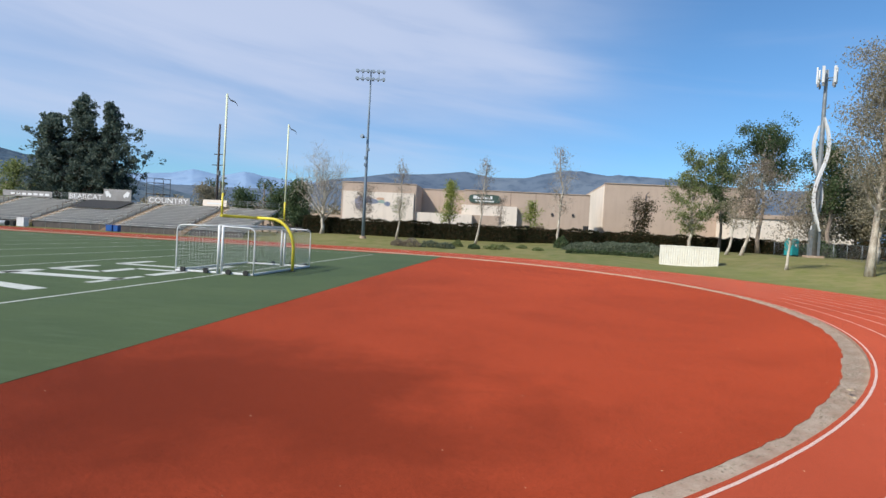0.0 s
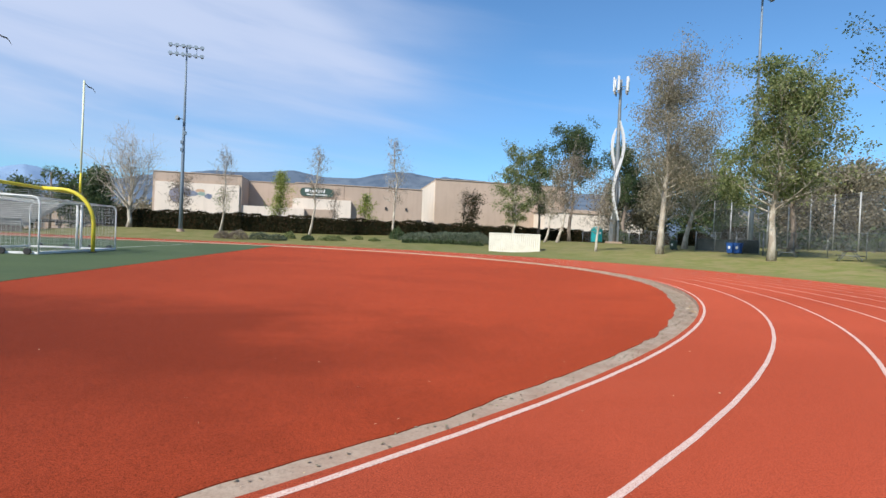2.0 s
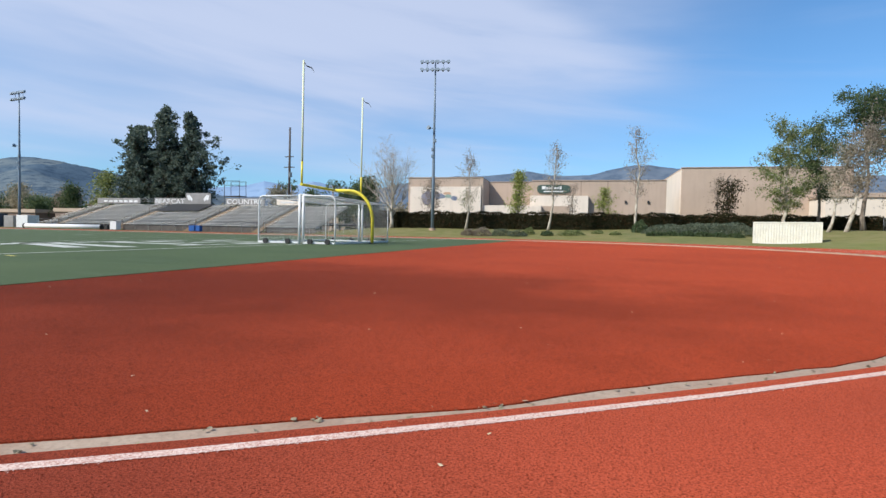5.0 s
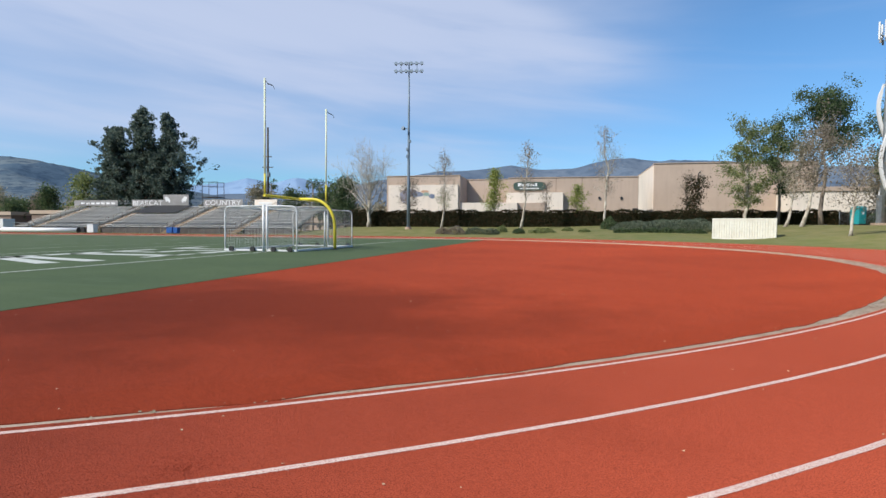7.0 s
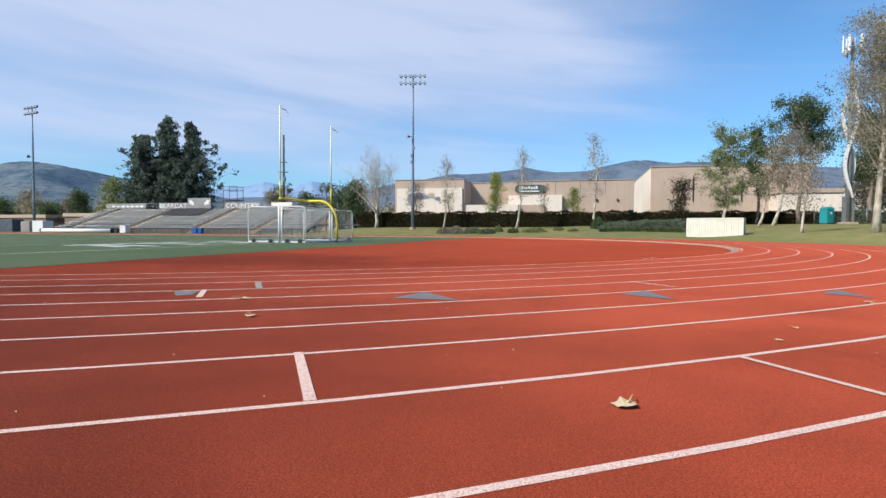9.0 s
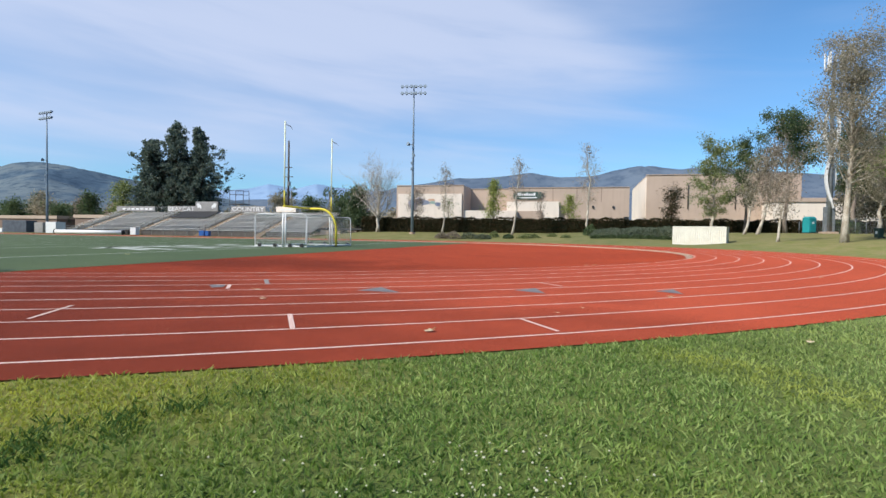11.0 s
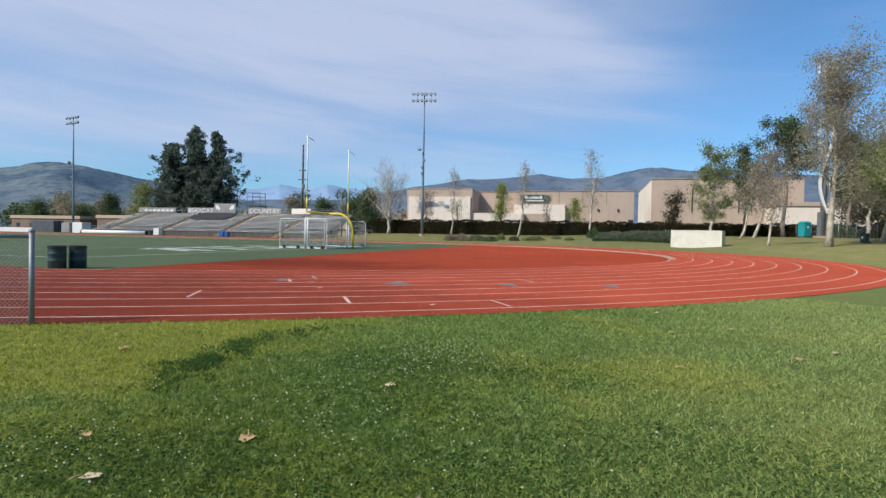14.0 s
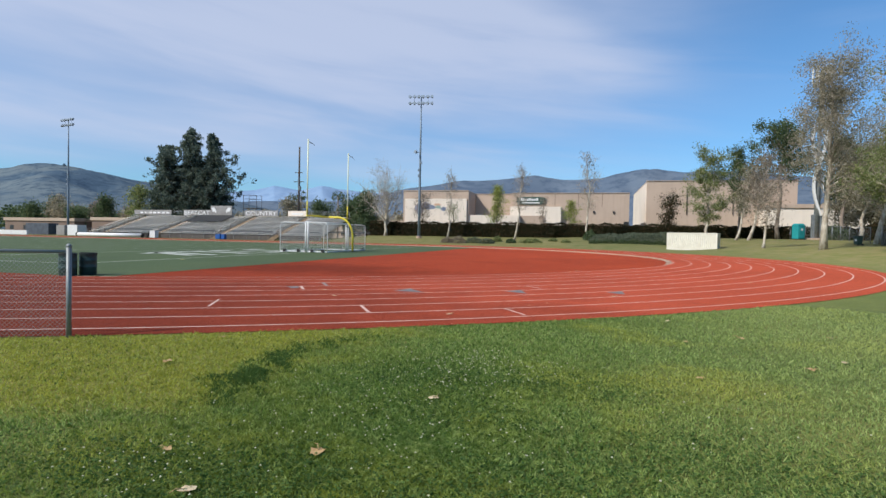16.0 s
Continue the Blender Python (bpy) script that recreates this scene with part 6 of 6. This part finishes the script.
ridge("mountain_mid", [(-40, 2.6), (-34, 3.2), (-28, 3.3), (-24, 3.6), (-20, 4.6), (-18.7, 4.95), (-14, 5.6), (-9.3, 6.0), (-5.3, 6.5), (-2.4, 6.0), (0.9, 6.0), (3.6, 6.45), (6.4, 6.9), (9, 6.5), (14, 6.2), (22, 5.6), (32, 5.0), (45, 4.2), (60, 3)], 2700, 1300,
      m_hill("mountain_mid_hazed", (0.10, 0.135, 0.185), (0.13, 0.165, 0.21), (0.065, 0.095, 0.14), 0.0022), "mountain ridge behind the store, painted in blue-grey haze", 3, 420)

# ---- lawn blades, clover and fallen leaves near the walk's end ----
STREAK = [(23.1, -35.75), (22.65, -36.4), (22.6, -37.1), (22.72, -37.85), (22.95, -38.5), (23.08, -38.85)]


def streak_d(x, y):
    """Distance of many points from the lush streak."""
    best = np.full(len(x), 9.0)
    for (ax, ay), (bx, by) in zip(STREAK, STREAK[1:]):
        ex, ey = bx - ax, by - ay
        t = np.clip(((x - ax) * ex + (y - ay) * ey) / (ex * ex + ey * ey), 0, 1)
        best = np.minimum(best, np.hypot(x - ax - ex * t, y - ay - ey * t))
    return best


def clumps(x, y, k):
    """Uneven patches from crossed waves, about -1 to 1."""
    return (np.sin(x * 2.3 * k + 1.7 * np.sin(y * 1.9 * k)) + np.sin(y * 2.9 * k + 1.3 * np.sin(x * 2.1 * k + 2)) + np.sin((x + y) * 5.1 * k + 4)) / 3


def blades(name, count, hmin, hmax, mat, label, seed, want, cx0=25.0, cy0=-39.4, reach=12.0):
    rng = np.random.default_rng(seed)
    m = int(count * (1.5 if seed == 1 else 14))
    aa = rng.uniform(0, 6.283, m)
    rad = reach * rng.uniform(size=m)
    x, y = cx0 + np.cos(aa) * rad, cy0 + np.sin(aa) * rad
    rr = np.hypot(x - 26.1, y + 42.4)
    keep = (np.hypot(np.maximum(x, 0), y) > R_OUT + 0.6 + 0.08 * clumps(x, y, 3.0)) & want(x, y, rng)
    x, y, rr = x[keep][:count], y[keep][:count], rr[keep][:count]
    n = len(x)
    h = rng.uniform(hmin, hmax, n) * (1 + 0.03 * rr)
    a = rng.uniform(0, 6.283, n)
    w = 0.0033 * (1 + 0.13 * rr)
    lx, ly = rng.normal(0, 0.62, n) * h, rng.normal(0, 0.62, n) * h
    cx, cy = np.cos(a) * w, np.sin(a) * w
    z0 = np.full(n, -0.018)
    v = np.stack([np.stack(p, 1) for p in ((x - cx, y - cy, z0), (x + cx, y + cy, z0), (x + lx * 0.4 + cx * 0.8, y + ly * 0.4 + cy * 0.8, z0 + h * 0.62),
                                           (x + lx, y + ly, z0 + h), (x + lx * 0.4 - cx * 0.8, y + ly * 0.4 - cy * 0.8, z0 + h * 0.62))], 1).reshape(-1, 3)
    return tagged(mesh_of(name, v.tolist(), np.arange(5 * n).reshape(n, 5).tolist(), mat), label, "grass", kind="stuff")


blades("lawn_grass", 400000, 0.016, 0.042, M_BLADE, "short mown green grass blades of the lawn", 1, lambda x, y, r: np.ones(len(x), bool))
blades("lush_streak", 5200, 0.024, 0.055, M_BLADE_DARK, "lush dark green grass growing in a broken streak", 2,
       lambda x, y, r: streak_d(x, y) < 0.03 + 0.20 * clumps(x, y, 2.3) + 0.16 * clumps(x, y, 6.0) + 0.12 * r.normal(size=len(x)), 22.9, -37.9, 3.0)
blades("lush_grass", 14000, 0.024, 0.046, M_BLADE_DARK, "lush dark green tufts scattered in the lawn", 3,
       lambda x, y, r: ((clumps(x, y, 0.45) > 0.42) & (r.uniform(size=len(x)) < 0.10)))


def clover(count, seed):
    """Small round flower heads in patches."""
    rng = np.random.default_rng(seed)
    spots = np.array([(24.8, -37.1, 0.55), (24.65, -37.7, 0.5), (24.95, -36.6, 0.4), (24.9, -37.0, 0.5), (23.9, -38.5, 0.8), (23.6, -40.2, 0.4), (24.75, -39.1, 0.6), (24.6, -39.6, 1.0), (25.8, -38.5, 1.6)])
    q = spots[rng.integers(0, len(spots), count)]
    p = q[:, :2] + rng.normal(size=(count, 2)) * q[:, 2:] * np.array([1, 0.6])
    p = p[np.hypot(p[:, 0], p[:, 1]) > R_OUT + 1]
    n = len(p)
    r, z = rng.uniform(0.004, 0.0085, n), rng.uniform(0.025, 0.055, n)
    ball = [(0, 0, -1), (0, 0, 1)] + [(math.cos(k * 1.0472), math.sin(k * 1.0472), 0.15 * (-1) ** k) for k in range(6)]
    v = np.stack([np.stack([p[:, 0] + a * r, p[:, 1] + b * r, z + c * r * 0.9], 1) for a, b, c in ball], 1).reshape(-1, 3)
    fs = []
    for i in range(n):
        for k in range(6):
            fs += [(8 * i + 1, 8 * i + 2 + k, 8 * i + 2 + (k + 1) % 6), (8 * i, 8 * i + 2 + (k + 1) % 6, 8 * i + 2 + k)]
    tagged(mesh_of("clover_flowers", v.tolist(), fs, M_FLOWER), "scattered small white clover flowers in the lawn", "flowers", kind="stuff")


clover(620, 5)


def clover_leaves(count, seed):
    """Low broad clover leaflets in patches of the lawn."""
    rng = np.random.default_rng(seed)
    spots = np.array([(23.2, -40.2), (23.9, -40.0), (24.7, -40.2), (25.4, -39.7), (26.2, -39.6), (24.4, -37.6), (25.0, -38.6), (26.9, -38.9), (27.8, -39.4), (25.9, -37.4)])
    p = spots[rng.integers(0, len(spots), count)] + rng.normal(size=(count, 2)) * np.array([0.55, 0.3])
    z = rng.uniform(0.0, 0.03, count)
    ob = leaf_mesh("clover_leaves", np.column_stack([p, z]), 0.011, M_BLADE_DARK, None, rng, 0.85)
    tagged(ob, "dark green clover leaflets growing in the lawn", "clover", kind="stuff")


clover_leaves(18000, 6)


def dry_leaf(x, y, z, size, turn, seed, pale=False):
    """A curled lobed sycamore leaf with a stalk."""
    rng = np.random.default_rng(seed)
    t = root("fallen_leaf", x, y, z, turn, label="curled dry sycamore leaf lying on the ground", category="leaf", group="fallen leaves")
    b = bmesh.new()
    n = 15
    c = b.verts.new((0, 0, min(0.012, size * 0.2)))
    ringv = []
    for k in range(n):
        a = 2 * math.pi * k / n
        r = size * (0.5 + 0.42 * abs(math.cos(a * 2.5)) * (0.6 + 0.4 * rng.uniform()))
        px, py = math.cos(a) * r, math.sin(a) * r * 0.8
        ringv.append(b.verts.new((px, py, 0.004 + 0.5 * py * py / size + 0.16 * size * rng.uniform() * (abs(px) / size))))
    for k in range(n):
        b.faces.new((c, ringv[k], ringv[(k + 1) % n]))
    part("blade", b, M_PALELEAF if pale else M_DRYLEAF, t)
    b = bmesh.new()
    k = size / 0.07
    tube(b, [(size * 0.2, 0, 0.012 * k), (size * 0.8, 0.02 * k, 0.03 * k), (size * 1.25, 0.05 * k, 0.02 * k)], [0.004 * k, 0.003 * k, 0.002 * k], 4)
    part("stalk", b, M_DRYLEAF, t)


LEAVES = [(21.33, -36.46), (27.41, -32.56), (28.21, -33.98), (29.54, -33.48), (29.0, -35.34), (28.45, -35.88), (27.17, -36.7), (24.77, -38.24), (24.38, -39.61), (23.44, -39.85), (23.96, -40.29), (21.69, -37.86), (27.37, -34.57)]
for i, (x, y) in enumerate(LEAVES):
    dry_leaf(x, y, 0.01, 0.05 + 0.014 * (i % 3), 57 * i, 200 + i, i % 3 == 1)
for i, (x, y, s) in enumerate(((23.64, -33.19, 0.085), (20.47, -31.34, 0.08), (19.66, -30.24, 0.085), (16.13, -32.39, 0.06), (26.67, -28.53, 0.07), (31.43, -21.93, 0.09), (25.2, -30.66, 0.04), (24.88, -31.29, 0.04), (26.66, -28.66, 0.05), (19.29, -27.4, 0.012), (25.6, -18.3, 0.10), (25.3, -18.9, 0.08))):
    dry_leaf(x, y, 0.003, s, 40 + 71 * i, 230 + i, True)


def litter(count, seed):
    """Crumbs of leaf and rubber on the track and apron."""
    rng = np.random.default_rng(seed)
    vs, fs = [], []
    for k in range(count):
        if k % 2:
            a = radians(rng.uniform(-75, -5))
            r = R_IN + rng.normal(-0.3, 0.25) if k % 4 == 1 else rng.uniform(R_IN - 9, R_IN + 9)
            x, y = r * math.cos(a), r * math.sin(a)
        else:
            x, y = rng.uniform(13, 30), rng.uniform(-36, -5)
        r = dist_track(x, y)
        z = 0.003 if r > R_IN - 0.08 else (-0.048 - 0.041 * min(max((r - R_IN + 0.95) / 0.52, 0), 1) if r < R_IN - 0.43 else -0.095)
        s = rng.uniform(0.004, 0.013)
        b0 = len(vs)
        for q in range(4):
            a = 1.57 * q + rng.uniform(-0.4, 0.4)
            vs.append((x + math.cos(a) * s, y + math.sin(a) * s * 0.7, z + rng.uniform(0, 0.006)))
        fs.append((b0, b0 + 1, b0 + 2, b0 + 3))
    tagged(mesh_of("track_litter", vs, fs, M_PALELEAF), "small pale leaf crumbs on the red track", "litter", kind="stuff")


litter(420, 8)


def granules(count, seed):
    """Rubber crumb standing proud of the lanes, over a stretch of the bend's near side."""
    rng = np.random.default_rng(seed)
    rr, aa = 3.4 * rng.uniform(size=count) ** 0.75, rng.uniform(0, 6.283, count)
    x, y = 17.9 + np.cos(aa) * rr, -27.3 + np.sin(aa) * rr
    # and more of it on the painted lines
    la = np.arctan2(y[: count // 4], x[: count // 4])
    lr = R_IN + LANE * rng.integers(0, 4, count // 4) + rng.uniform(-0.025, 0.025, count // 4)
    x, y = np.concatenate([x, np.cos(la) * lr]), np.concatenate([y, np.sin(la) * lr])
    r = np.hypot(x, y)
    keep = r > R_IN - 0.08
    x, y, r = x[keep], y[keep], r[keep]
    off = (r - R_IN + LANE / 2) % LANE - LANE / 2
    on_line = np.abs(off) < 0.026 + 0.006 * rng.normal(size=len(r))
    for sel, z0, mat, name, label in ((~on_line, -0.001, M_TRACK, "rubber_granules", "coarse red rubber granules of the track surface"),
                                      (on_line, 0.0015, M_LINE, "painted_granules", "white-painted rubber granules along the lane lines")):
        px, py = x[sel], y[sel]
        n = len(px)
        k = 0.62 if mat is M_LINE else 1.0
        s, h, a = k * rng.uniform(0.002, 0.0052, n), k * rng.uniform(0.001, 0.0042, n), rng.uniform(0, 6.283, n)
        vs = []
        for q in range(3):
            w = a + 2.094 * q
            vs.append(np.stack([px + np.cos(w) * s, py + np.sin(w) * s, np.full(n, z0)], 1))
        for q in range(2):
            w = a + 3.14 * q
            vs.append(np.stack([px + np.cos(w) * s * 0.45, py + np.sin(w) * s * 0.45, z0 + h * rng.uniform(0.6, 1, n)], 1))
        v = np.stack(vs, 1).reshape(-1, 3)
        b0 = (5 * np.arange(n))[:, None]
        quads = (b0 + np.array([[0, 1, 4, 3]])).tolist()
        tris = np.concatenate([b0 + np.array([[1, 2, 4]]), b0 + np.array([[2, 0, 3]]), b0 + np.array([[2, 3, 4]])]).tolist()
        tagged(mesh_of(name, v.tolist(), quads + tris, mat), label, "granules", kind="stuff")


granules(110000, 21)
# leaf debris packed in the gutter where the bend is sharpest in view
def gutter_debris(count, seed):
    rng = np.random.default_rng(seed)
    vs, fs = [], []
    for k in range(count):
        deg = rng.normal(-30, 7) if k % 3 else rng.uniform(-80, 0)
        a = radians(deg)
        r = R_IN - 0.10 - (gutter_width(math.cos(a), math.sin(a)) - 0.1) * rng.uniform(0.05, 1) ** 0.7
        x, y = r * math.cos(a), r * math.sin(a)
        s = rng.uniform(0.005, 0.017)
        b0 = len(vs)
        for q in range(5):
            w = 1.2566 * q + rng.uniform(-0.3, 0.3)
            vs.append((x + math.cos(w) * s, y + math.sin(w) * s, -0.096 + rng.uniform(0, 0.014)))
        fs.append(tuple(range(b0, b0 + 5)))
    tagged(mesh_of("gutter_debris", vs, fs, M_SILT), "dry leaf debris collected in the concrete gutter", "debris", kind="stuff")


gutter_debris(2600, 9)

# ---- pale lid in the lawn with a leaf on its edge ----
g = root("valve_box", 25.48, -40.19, -0.03, 6.5, label="pale concrete utility box lid set in the lawn", category="utility box")
tb = bmesh.new()
box(tb, 0, -0.62, 0, 0.95, 0, 0.085, 0.015)
part("lid", tb, M_PAD, g)
tb = bmesh.new()
box(tb, 0.04, -0.58, 0.0855, 0.91, -0.035, 0.095, 0.004)
part("lid_inset", tb, M_PAD, g)
dry_leaf(25.64, -40.17, 0.06, 0.05, 80, 300, True)
t_leaf = bmesh.new()
for k in range(6):
    s0, s1 = k / 6, (k + 1) / 6
    w0, w1 = 0.012 * math.sin(math.pi * (s0 * 0.8 + 0.15)), 0.012 * math.sin(math.pi * (s1 * 0.8 + 0.15))
    t_leaf.faces.new([t_leaf.verts.new(v) for v in ((-w0 + 0.03 * s0 * s0, 0, 0.085 * s0), (w0 + 0.03 * s0 * s0, 0.005, 0.085 * s0), (w1 + 0.03 * s1 * s1, 0.005, 0.085 * s1), (-w1 + 0.03 * s1 * s1, 0, 0.085 * s1))])
up_leaf = tagged(part("upright_leaf", t_leaf, M_PALELEAF), "curled tan leaf standing on the utility box", "leaf")
up_leaf.matrix_world = pose(25.62, -40.2, 0.05, 0, 0, 10)
